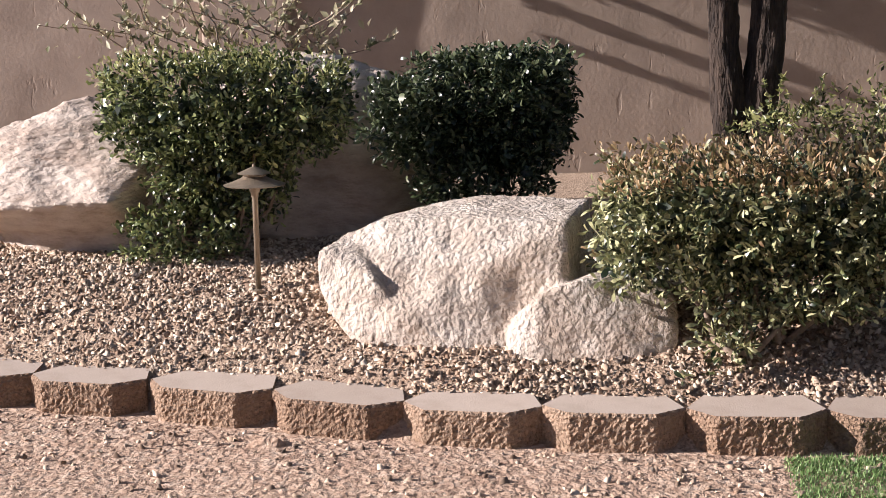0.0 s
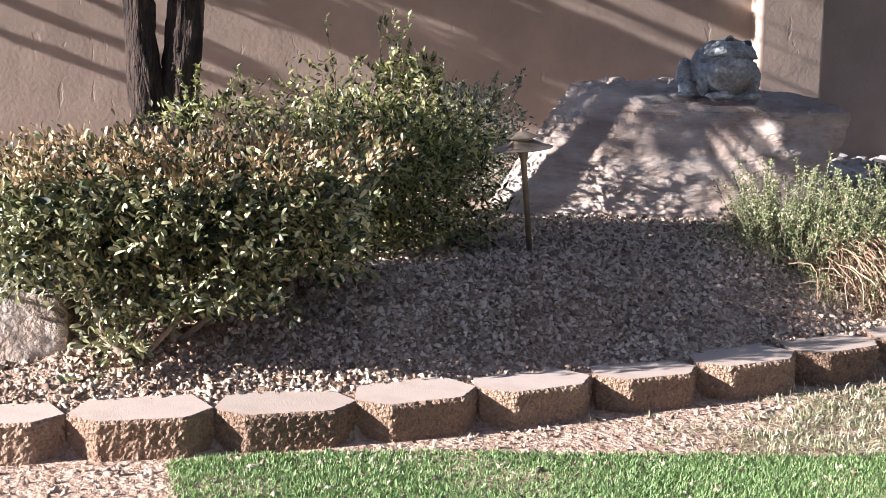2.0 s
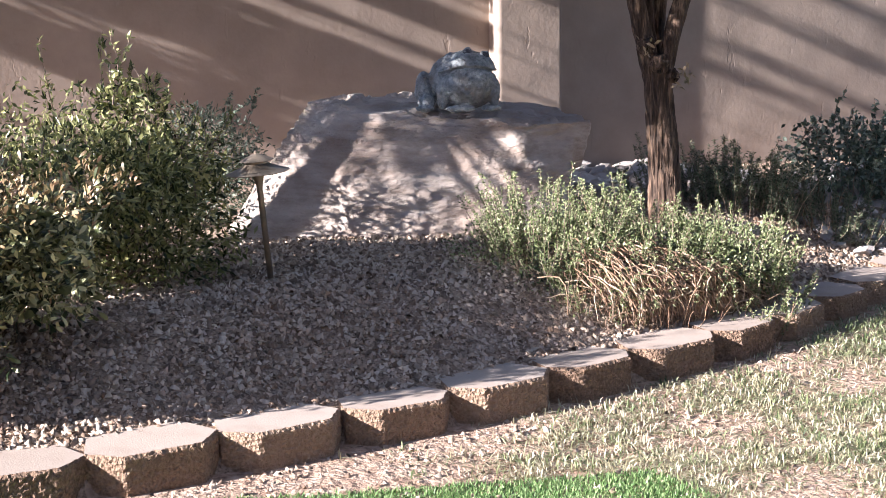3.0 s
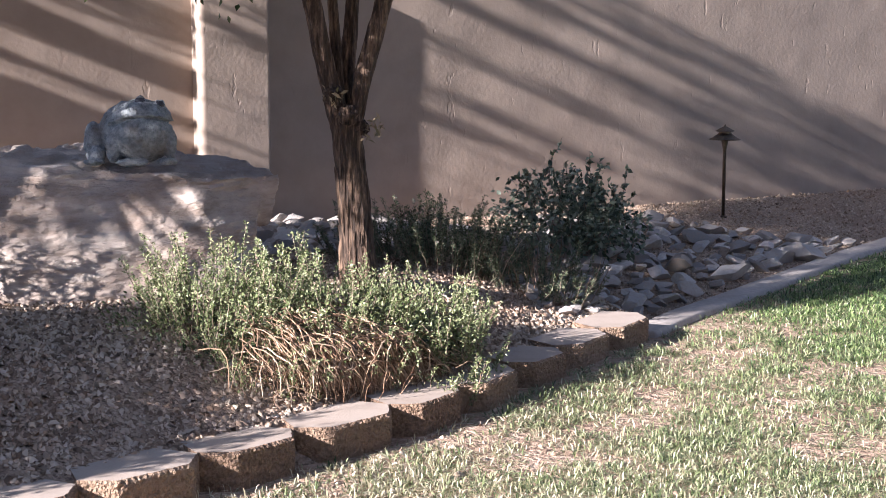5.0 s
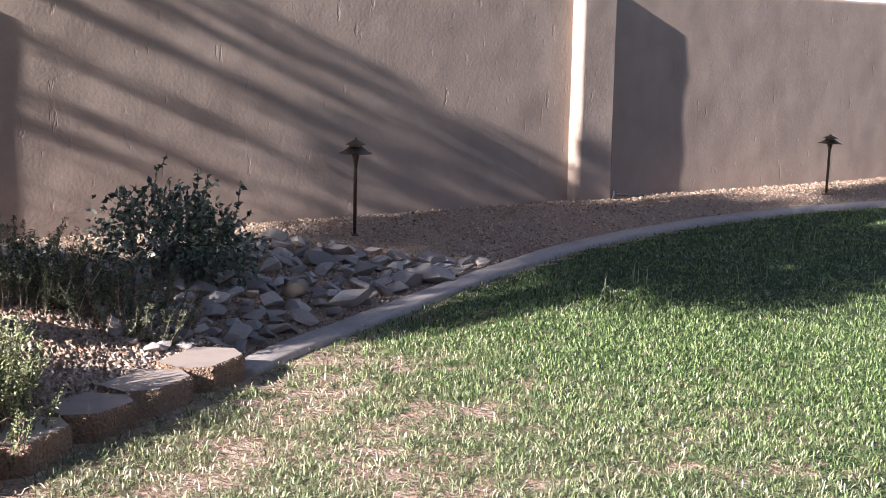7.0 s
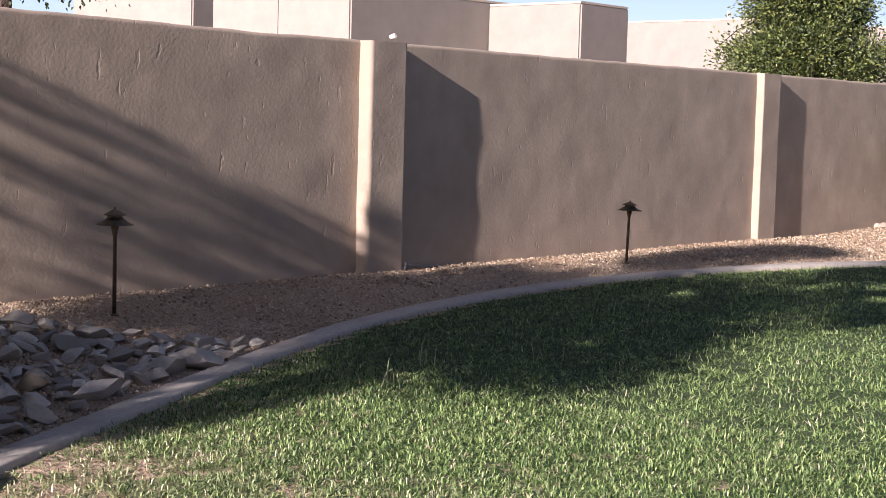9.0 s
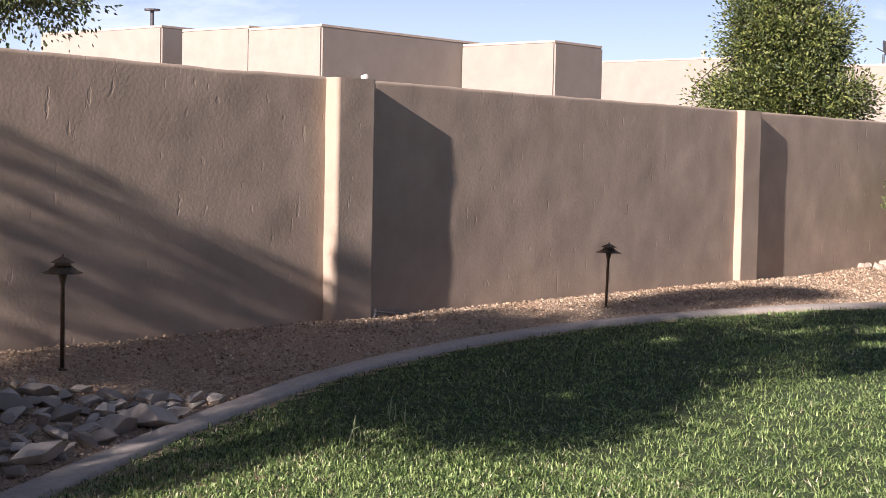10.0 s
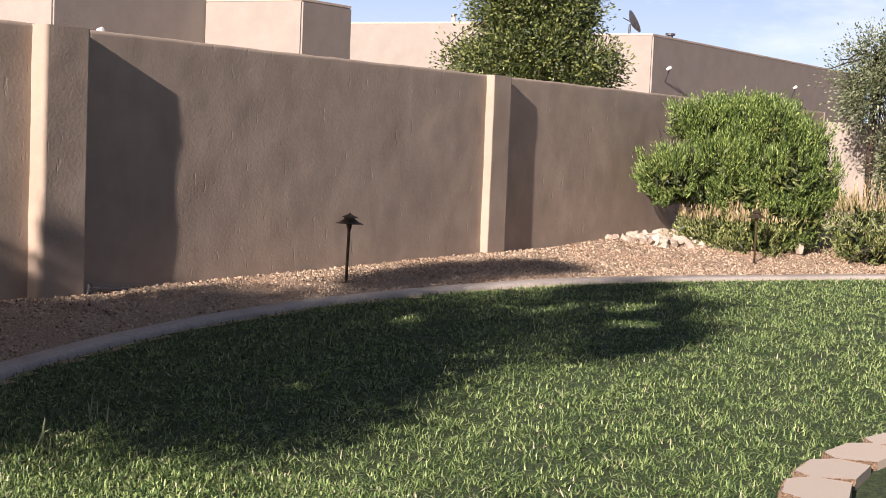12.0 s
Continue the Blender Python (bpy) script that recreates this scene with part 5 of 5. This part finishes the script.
def chips(name, x, y, size, mat, label, seed, sink=0.3):
    """Many small angular stones on the ground."""
    rng = np.random.default_rng(seed)
    n = len(x)
    base = np.array([(1, 0, -0.4), (-0.2, 0.9, -0.4), (-0.9, -0.7, -0.4), (0.35, 0.2, 0.6), (-0.35, -0.1, 0.6)])
    tri = np.array([(0, 1, 3), (1, 4, 3), (1, 2, 4), (2, 0, 3), (2, 3, 4)])
    v = base[None] + rng.normal(0, 0.26, (n, 5, 3))
    a, b = rng.uniform(0, 2 * np.pi, n), rng.normal(0, 0.5, n)
    ca, sa, cb, sb = np.cos(a), np.sin(a), np.cos(b), np.sin(b)
    vx, vy, vz = v[..., 0].copy(), v[..., 1].copy(), v[..., 2].copy()
    vy, vz = vy * cb[:, None] - vz * sb[:, None], vy * sb[:, None] + vz * cb[:, None]
    vx, vy = vx * ca[:, None] - vy * sa[:, None], vx * sa[:, None] + vy * ca[:, None]
    v = np.stack([vx, vy, vz], -1) * size[:, None, None]
    v += np.stack([x, y, ground_z(x, y) + size * sink], -1)[:, None, :]
    t = (tri[None] + np.arange(n)[:, None, None] * 5).reshape(-1, 3)
    return tagged(soup(name, v.reshape(-1, 3), t, mat, None, label, "stuff"), category="gravel")


rng = np.random.default_rng(500)
n = 150000
x, y = rng.uniform(-3.7, 6.2, n), rng.uniform(4.9, 7.9, n)
d = inside(x, y)
keep = (d > 0.22) & ((y < 7.5) | (x > 4.0)) & (rng.random(n) < 1.15 - 0.28 * d)
x, y = x[keep], y[keep]
chips("gravel", x, y, 0.0062 + 0.0115 * rng.random(len(x)) ** 1.7, M["gravel"], "loose tan and grey crushed gravel covering the bed", 501)
n = 70000
x, y = 6.0 + 17.5 * rng.random(n) ** 1.25, rng.uniform(5.5, 9.72, n)
d = inside(x, y)
keep = (d > 0.2)
x, y = x[keep], y[keep]
chips("gravel", x, y, 0.006 + 0.009 * rng.random(len(x)) ** 1.7 + 0.0003 * (x - 6), M["path_gravel"], "loose tan crushed gravel between curb and wall", 503)
n = 14000
x, y = rng.uniform(-3.5, 4.5, n), rng.uniform(3.6, 5.9, n)
d = inside(x, y)
keep = (d < -0.02) & (d > -1.3) & (rng.random(n) < np.exp(d * 1.2))
x, y = x[keep], y[keep]
chips("pebbles", x, y, 0.004 + 0.012 * rng.random(len(x)) ** 3, M["gravel"], "small pebbles scattered over bare soil", 505)


# ---- grass ----
def blades(name, x, y, length, width, lean, mat, label, seed, base_z=0.0, way=None, arched=True):
    """Grass blades: arched ones in two pieces, far ones as single slivers."""
    rng = np.random.default_rng(seed)
    n = len(x)
    b = rng.uniform(0, 2 * np.pi, n) if way is None else way
    a = b + np.pi / 2 + rng.normal(0, 0.7, n)
    ln = length * rng.uniform(0.55, 1.25, n)
    k = np.clip(0.3 * lean * rng.random(n) + np.abs(rng.normal(0, 0.8 * lean, n)), 0, 1.9)
    root = np.stack([x, y, ground_z(x, y) + base_z], -1)
    side = np.stack([np.cos(a), np.sin(a), 0 * a], -1) * (width * rng.uniform(0.7, 1.3, n))[:, None] * 0.5
    over = np.stack([np.cos(b), np.sin(b), 0 * b], -1)
    rise = np.clip(1 - 0.42 * k, 0.22, 1)
    up = np.array([0, 0, 1.0])
    if arched:
        mid = root + over * (0.35 * k * ln)[:, None] + up * (0.62 * ln * rise)[:, None]
        tip = root + over * (0.9 * k * ln)[:, None] + up * (0.9 * ln * np.clip(rise - 0.12 * k, 0.1, 1))[:, None]
        v = np.stack([root - side * 0.8, root + side * 0.8, mid + side, mid - side, tip], 1).reshape(-1, 3)
        t = (np.array([(0, 1, 2), (0, 2, 3), (3, 2, 4)])[None] + np.arange(n)[:, None, None] * 5).reshape(-1, 3)
    else:
        tip = root + over * (0.8 * k * ln)[:, None] + up * (ln * rise)[:, None]
        v = np.stack([root - side, root + side, tip], 1).reshape(-1, 3)
        t = np.arange(3 * n).reshape(-1, 3)
    return tagged(soup(name, v, t, mat, None, label, "stuff"), category="grass")


TURF = [(0.62, 3.0), (0.62, 4.9), (0.76, 4.93), (1.2, 4.9), (1.85, 4.80), (2.4, 4.74), (3.02, 4.62), (3.06, 4.35), (3.0, 3.0)]


def in_turf(x, y):
    hit = np.zeros(x.shape, bool)
    for (ax, ay), (bx, by) in zip(TURF, TURF[1:] + TURF[:1]):
        cross = (ay > y) != (by > y)
        with np.errstate(divide="ignore", invalid="ignore"):
            hit ^= cross & (x < (bx - ax) * (y - ay) / (by - ay + 1e-12) + ax)
    return hit


def tufts(rng, x, y, each, spread):
    """Blade roots in tufts round the given spots."""
    x, y = np.repeat(x, each), np.repeat(y, each)
    dx, dy = rng.normal(0, spread, len(x)), rng.normal(0, spread, len(y))
    return x + dx, y + dy, np.arctan2(dy, dx) + rng.normal(0, 0.5, len(x))


rng = np.random.default_rng(600)
n = 230000
r = 3.2 + 20 * rng.random(n) ** 1.9
a = rng.uniform(radians(-6), radians(80), n)
x, y = 1.9 + r * np.sin(a), 0.2 + r * np.cos(a)
out = (inside(x, y) < -0.01) & ~in_turf(x, y) & (np.hypot(x - 10.5, y - 1.58) > 2.6)
x, y = x[out], y[out]
g = green(x, y)
clump = np.sin(x * 3.7 + 2.1 * np.sin(y * 2.7)) * np.sin(y * 4.9 + 1.5 * np.sin(x * 2.9)) + 0.6 * np.sin(x * 11.3 + 2.0 * np.sin(y * 7.1)) * np.sin(y * 12.7 + 1.7 * np.sin(x * 8.3))
bare = smooth(-0.5, 0.1, clump + rng.normal(0, 0.15, len(x)))
for bx, by, br in ((5.83, 6.05, 0.26), (5.7, 5.45, 0.2), (5.35, 5.69, 0.24), (5.71, 5.08, 0.22), (4.9, 5.5, 0.3), (6.5, 5.6, 0.16)):
    bare *= 0.08 + 0.92 * smooth(0.35 * br, 1.2 * br, np.hypot((x - bx) * 0.75, y - by) + rng.normal(0, 0.05, len(x)))
bare = np.maximum(bare, smooth(6.2, 7.6, x))
straw = 0.02 + 0.63 * (1 - smooth(4.6, 7.8, x + 0.5 * clump))
lush = rng.random(len(x)) < np.maximum(g, 0.25 * smooth(2.2, 3.2, x) + 0.5 * smooth(3.4, 5.2, x)) * (0.12 + 0.88 * bare)
old = rng.random(len(x)) < straw
dry = (~lush & (x > 1.3) & (rng.random(len(x)) < smooth(1.4, 3.0, x) * (1 - 0.8 * g) * (0.05 + 0.55 * bare))) | (lush & old)
lush &= ~old
near = (x < 9.0) & (y > 3.5 - 0.12 * np.maximum(x - 4.5, 0))
thin = rng.random(len(x)) < smooth(4.6, 7.2, x + 0.5 * clump + 0.25 * (y - 3.0))
lush &= thin
dry &= thin | (rng.random(len(x)) < 0.05)
m = lush & ~near
tx, ty, way = tufts(rng, x[m], y[m], 6, 0.022)
far = np.hypot(tx - 3, ty - 1.5)
blades("lawn_grass", tx, ty, 0.034 + 0.0003 * far, 0.0045 + 0.00042 * far, 2.0, M["lush_grass"], "dense green mown lawn grass beside the curb", 601, way=way, arched=False)
m = dry & ~near
tx, ty, way = tufts(rng, x[m], y[m], 3, 0.022)
blades("dry_grass", tx, ty, 0.042, 0.008, 1.2, M["dry_grass"], "scattered straw-coloured blades in a green lawn", 603, way=way, arched=False)

# the thin near lawn: tufts of arching blades, with bare soil between
n = 58000
x, y = rng.uniform(1.3, 9.0, n), rng.uniform(2.9, 8.0, n)
out = (inside(x, y) < 0.0) & ~in_turf(x, y) & (y > 3.5 - 0.12 * np.maximum(x - 4.5, 0))
x, y = x[out], y[out]
clump = np.sin(x * 3.7 + 2.1 * np.sin(y * 2.7)) * np.sin(y * 4.9 + 1.5 * np.sin(x * 2.9)) + 0.6 * np.sin(x * 11.3 + 2.0 * np.sin(y * 7.1)) * np.sin(y * 12.7 + 1.7 * np.sin(x * 8.3))
cover = 0.25 + 0.75 * smooth(-0.7, 0.2, clump)
for bx, by, br in ((5.83, 6.05, 0.26), (5.7, 5.45, 0.2), (5.35, 5.69, 0.26), (5.71, 5.08, 0.22), (4.9, 5.5, 0.3), (6.4, 5.6, 0.16), (4.2, 5.2, 0.25)):
    cover *= 0.25 + 0.75 * smooth(0.2 * br, 1.05 * br, np.hypot((x - bx) * 0.75, y - by) + rng.normal(0, 0.05, len(x)))
cover = np.maximum(cover, smooth(6.3, 7.3, x)) * (0.06 + 0.94 * smooth(2.0, 3.3, x)) * (0.35 + 0.65 * smooth(0.05, 0.3, -inside(x, y)))
grown = rng.random(len(x)) < cover
x, y, clump = x[grown], y[grown], clump[grown]
straw = rng.random(len(x)) < np.clip(0.06 + 0.7 * (1 - smooth(3.0, 7.0, x + 0.9 * clump)), 0, 1)
lush = ~straw & (rng.random(len(x)) < smooth(5.4, 8.0, x))
for chosen, mat, name, label, size, seed in ((lush, M["lush_grass"], "lawn_grass", "green lawn grass in close tufts beside the curb", 0.04, 611),
                                             (~straw & ~lush, M["grass"], "lawn_grass", "pale green lawn grass in loose tufts, thin towards the blocks", 0.043, 607),
                                             (straw, M["dry_grass"], "dry_grass", "dry straw-coloured grass on bare soil beside the blocks", 0.04, 609)):
    tx, ty, way = tufts(rng, x[chosen], y[chosen], 8, 0.02)
    blades(name, tx, ty, size, 0.0036 + 0.0003 * np.hypot(tx - 3, ty - 1.5), 2.0, mat, label, seed, way=way)
n = 92000
x, y = rng.uniform(0.6, 3.1, n), rng.uniform(3.7, 4.97, n)
k = in_turf(x + rng.normal(0, 0.012, n), y + rng.normal(0, 0.012, n))
blades("turf_mat", x[k], y[k], 0.021, 0.0062, 1.1, M["turf"], "bright green dense turf strip with a clean edge", 605, arched=False)

# a few seed stalks stand out of the mown lawn
rng = np.random.default_rng(621)
sx = np.concatenate([rng.normal(cx, 0.05, 7) for cx, cy in ((8.72, 6.98), (9.3, 7.3), (9.9, 6.8), (11.6, 7.6))])
sy = np.concatenate([rng.normal(cy, 0.05, 7) for cx, cy in ((8.72, 6.98), (9.3, 7.3), (9.9, 6.8), (11.6, 7.6))])
blades("grass_stalks", sx, sy, 0.15, 0.009, 0.5, M["grass"], "tall pale grass stalks left standing in the lawn", 623)

# ---- drip line and clod ----
drip = thing("drip_line", (11.72, 9.6, gz(11.72, 9.6)), "short black plastic drip line at the foot of a pilaster", "drip line")
tubes("tube", [([(-0.02, 0.03, -0.03), (0.0, 0.02, 0.05), (0.05, 0.0, 0.045), (0.14, -0.01, 0.03), (0.26, 0.0, 0.018), (0.38, 0.02, 0.012)], [0.011] * 6)], M["dark_metal"], drip, steps=8)
part("end_cap", lathe([(0.013, 0.0), (0.017, 0.005), (0.017, 0.03), (0.01, 0.036)], 12), M["dark_metal"], drip).location = (0.0, 0.02, 0.04)
rock("soil_clod", [[(-1.30, 5.0, -0.05), (-1.14, 4.95, -0.05), (-1.06, 5.05, -0.05), (-1.25, 5.12, -0.05), (-1.22, 5.03, 0.025), (-1.13, 5.02, 0.03), (-1.17, 5.08, 0.02)]],
     M["soil"], "crumbled clod of dry soil in front of the edging", 43, 0.02, 0.0, 0.01, 1, category="soil clod")

# ---- ring of blocks ----
RING_BLOCKS = [me.copy() for me in BLOCKS]
for me in RING_BLOCKS:
    me.materials[1] = M["ring_top"]
lay_blocks(RING, 0.155, "blocks ringing the second bed", "pale tan concrete edging block around a small planting ring", RING_BLOCKS)


# ---- unseen house block on the near side, behind the camera, added to cut skylight ----
bm = bmesh.new()
bmesh.ops.create_cube(bm, size=1, matrix=Matrix.Translation((5.0, -8.0, 2.0)) @ Matrix.Diagonal((30.0, 9.0, 4.2, 1)))
bmesh.ops.bevel(bm, geom=bm.edges[:], offset=0.04, segments=2, affect="EDGES")
tagged(part("wall_south_unseen", bm, M["stucco"]), "unseen tan stucco house wall added on the near side to cut skylight", "wall", kind="structure")


# ---- beyond the wall ----
def volume(ob, name, x0, x1, y0, y1, top, mat):
    bm = bmesh.new()
    bmesh.ops.create_cube(bm, size=1, matrix=Matrix.Translation(((x0 + x1) / 2, (y0 + y1) / 2, top / 2)) @ Matrix.Diagonal((x1 - x0, y1 - y0, top, 1)))
    bmesh.ops.bevel(bm, geom=bm.edges[:], offset=0.04, segments=2, affect="EDGES")
    w = part(name, bm, mat, ob)
    bm = bmesh.new()
    bmesh.ops.create_cube(bm, size=1, matrix=Matrix.Translation(((x0 + x1) / 2, (y0 + y1) / 2, top + 0.012)) @ Matrix.Diagonal((x1 - x0 - 0.04, y1 - y0 - 0.04, 0.05, 1)))
    part("parapet_cap", bm, M["coping"], w)
    return w


def house(name_label, volumes):
    ob = thing("house", (volumes[0][0], volumes[0][2], 0), name_label, "house")
    for x0, x1, y0, y1, top in volumes:
        w = volume(ob, "wall", x0, x1, y0, y1, top, M["house"])
    for c in ob.children:
        c.matrix_parent_inverse = Matrix.Translation(ob.location).inverted()
    return ob


house_a = house("cream flat-roofed stucco house behind the garden wall", [(26.0, 33.0, 24.4, 26.7, 4.33), (26.05, 33.0, 26.7, 29.0, 4.40), (30.67, 32.6, 21.7, 24.4, 4.24), (27.1, 33.0, 31.0, 36.0, 4.68)])
house_d = house("cream flat-roofed stucco house with a satellite dish", [(41.0, 62.0, 17.85, 22.0, 4.28), (41.0, 60.0, 22.0, 30.0, 4.6)])


def fixture(ob, name, bm, mat, at, turn=0.0, tilt=0.0):
    p = part(name, bm, mat, ob)
    p.matrix_parent_inverse = Matrix.Translation(ob.location).inverted()
    p.matrix_basis = pose(*at, tilt, 0, turn)
    return p


fixture(house_a, "vent_pipe", lathe([(0.05, 0), (0.05, 0.4), (0.2, 0.41), (0.2, 0.45)], 12), M["dark_metal"], (27.3, 31.6, 4.7))
fixture(house_d, "vent_pipe", lathe([(0.06, 0), (0.06, 0.3)], 12), M["coping"], (41.6, 24.3, 4.6))
fixture(house_d, "roof_vent", lathe([(0.08, 0), (0.08, 0.2), (0.14, 0.21), (0.14, 0.27)], 12), M["dark_metal"], (44.0, 18.6, 4.28))
dish = fixture(house_d, "satellite_dish", lathe([(0.01, 0.0), (0.13, 0.02), (0.24, 0.07), (0.32, 0.115), (0.32, 0.13), (0.24, 0.085), (0.13, 0.035), (0.01, 0.015)], 28, False), M["dark_metal"], (41.2, 18.6, 4.6), 35, 62)
fixture(house_d, "dish_mount", lathe([(0.03, 0), (0.03, 0.3)], 10), M["dark_metal"], (41.25, 18.65, 4.28))
fixture(house_d, "dish_arm", lathe([(0.015, 0), (0.015, 0.6)], 8), M["dark_metal"], (41.3, 18.5, 4.57), 150, 70)
for px in (41.73, 52.7):
    fixture(house_d, "wall_spotlight", lathe([(0.035, 0), (0.052, 0.11), (0.035, 0.14)], 12), M["white_paint"], (px, 17.72, 3.42), 0, 60)
    fixture(house_d, "spotlight_arm", lathe([(0.018, 0), (0.018, 0.4)], 8), M["dark_metal"], (px + 0.22, 17.85, 3.1), -40, 35)
fixture(house_a, "wall_spotlight", lathe([(0.05, 0), (0.06, 0.12), (0.04, 0.14)], 12), M["white_paint"], (27.2, 24.32, 3.3), 0, 80)

tree((26.6, 13.9, 0.2), [([(26.6, 13.9, 0.1), (26.6, 13.9, 2.0), (26.6, 13.9, 4.2)], (0.16, 0.12, 0.05))],
     [((26.6, 13.9, 2.5), (1.5, 1.5, 0.95), 330, 130, 0.17), ((26.6, 13.9, 3.7), (1.1, 1.1, 1.0), 260, 130, 0.15), ((26.6, 13.9, 4.9), (0.7, 0.7, 0.85), 100, 120, 0.14)],
     M["bark"], M["conifer"], "dense conical evergreen tree standing behind the wall", 141, 0.07, 0.034, 8)
tree((14.9, 20.3, 0.2), [([(14.9, 20.3, 0.1), (14.9, 20.3, 2.5), (14.9, 20.3, 4.5)], (0.16, 0.12, 0.06))],
     [((15.3, 20.0, 4.0), (1.3, 1.3, 0.85), 150, 60, 0.2)], M["bark"], M["tree_leaf"], "dark leafy tree rising behind the wall", 143, 0.09, 0.045, 8)
tree((28.0, 8.6, 0.2), [([(28.0, 8.6, 0.1), (28.0, 8.6, 1.3), (28.05, 8.6, 3.0)], (0.07, 0.06, 0.03))],
     [((28.0, 8.45, 2.5), (0.9, 0.95, 0.95), 150, 85, 0.15), ((28.2, 8.2, 1.25), (0.45, 0.45, 0.5), 60, 85, 0.13)], M["bark"], M["olive_leaf"],
     "young staked tree with grey-green leaves by the far wall", 147, 0.056, 0.026, 8)


def rosemary_bush(at, mounds, label, mat, seed, n, length=0.13, tips=None, hollows=()):
    """A mound of dense upward sprigs."""
    rng = np.random.default_rng(seed)
    ob = thing("rosemary_bush", at, label, "bush")
    o = np.array(at)
    pts, outs, core = [], [], []
    for centre, half, share in mounds:
        p, u = shell_points(rng, int(n * share / 4), np.array(centre) - o, np.array(half) * 0.95, 0.1, 2.2, 0.22, 0.42, seed, 3.4)
        kept = np.array([noise.noise(Vector(q) * 4.2 + Vector((seed, 0, 0))) for q in p]) < 0.1
        for hx, hy, hz, hr in hollows:
            kept &= np.linalg.norm(p + o - np.array([hx, hy, hz]), axis=1) > hr
        p, u = p[kept], u[kept]
        way = u * 0.55 + np.array([-0.1, 0, 0.9]) + rng.normal(0, 0.18, u.shape)
        # each upright sprig: four narrow leaf fans along one shoot
        for k in range(4):
            pts.append(p + way * length * 0.3 * k + rng.normal(0, 0.008, p.shape))
            outs.append(way)
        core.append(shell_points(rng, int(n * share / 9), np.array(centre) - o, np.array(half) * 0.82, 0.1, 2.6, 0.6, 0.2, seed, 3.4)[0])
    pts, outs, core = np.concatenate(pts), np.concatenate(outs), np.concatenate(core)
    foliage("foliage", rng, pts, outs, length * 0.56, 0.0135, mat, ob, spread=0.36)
    # darker evergreen leaves fill the bush, their colour imitating deep shade in the gaps
    foliage("inner_foliage", rng, core, rng.normal(0, 1, core.shape), 0.1, 0.035, M["conifer"], ob, "inner leaves coloured dark to stand for shade", 0.5)
    if tips is not None:
        top = pts[:, 2] > np.quantile(pts[:, 2], 0.8)
        foliage("flower_spike_layer", rng, pts[top] + np.array([0, 0, 0.05]), outs[top] + np.array([0, 0, 1.0]), length * 0.95, 0.014, tips, ob, "faded brown flower spikes", 0.3)
    lines = [(wander(rng, (rng.normal(0, 0.2), rng.normal(0, 0.2), -0.1), np.array(mounds[0][0]) - o + rng.uniform(-0.6, 0.4, 3) * np.array(mounds[0][1]), 0.06), np.linspace(0.018, 0.006, 6)) for _ in range(18)]
    # bare grey-brown branches show where the cover is open
    for hx, hy, hz, hr in hollows:
        for _ in range(7):
            a = np.array([hx + 0.35, hy - 0.05, max(hz - 0.5, 0.25)]) - o + rng.normal(0, 0.1, 3)
            e = np.array([hx + 0.28, hy, hz]) - o + rng.normal(0, hr * 0.6, 3)
            lines.append((wander(rng, a, e, 0.03), np.linspace(0.012, 0.004, 6)))
    tagged(tubes("stemwork", lines, M["bark"], ob, steps=4), kind="stuff")
    return ob


rosemary_bush((21.8, 8.6, 0.2), [((21.7, 8.95, 1.72), (0.5, 0.5, 0.3), 0.14), ((21.9, 8.35, 1.7), (0.55, 0.55, 0.34), 0.17), ((22.05, 7.98, 1.45), (0.5, 0.45, 0.36), 0.13), ((21.55, 8.6, 1.3), (0.5, 0.5, 0.3), 0.13),
                                 ((21.7, 8.05, 1.15), (0.5, 0.5, 0.36), 0.13), ((22.1, 7.75, 1.0), (0.45, 0.4, 0.36), 0.1), ((21.9, 7.95, 0.62), (0.55, 0.5, 0.36), 0.1), ((21.2, 9.2, 1.08), (0.46, 0.42, 0.34), 0.12), ((21.6, 8.6, 0.85), (0.5, 0.6, 0.28), 0.08)],
              "large billowing rosemary bush against the wall", M["rosemary"], 151, 110000, 0.095, hollows=((21.0, 9.2, 1.62, 0.24), (21.0, 8.95, 1.42, 0.16), (21.1, 9.0, 0.75, 0.18)))
rosemary_bush((21.58, 8.5, 0.15), [((21.5, 8.5, 0.36), (0.5, 0.75, 0.29), 1.0)], "low rounded herb bush with faded flower spikes on gravel", M["herb_leaf"], 153, 13000, 0.08, M["flower_tip"])
rosemary_bush((22.2, 6.95, 0.16), [((22.2, 6.95, 0.47), (0.55, 0.6, 0.4), 0.5), ((22.9, 6.2, 0.47), (0.6, 0.7, 0.34), 0.5)], "sprawling herb bush with faded flower spikes by the lawn", M["herb_leaf"], 157, 17000, 0.09, M["flower_tip"])
ob = new("white_stone", WHITE[2])
ob.matrix_world = pose(21.75, 7.72, 0.3, 0, 0, 40)
ob.scale = (0.1, 0.12, 0.24)
tagged(ob, "upright white stone standing beside a low bush", "stone")
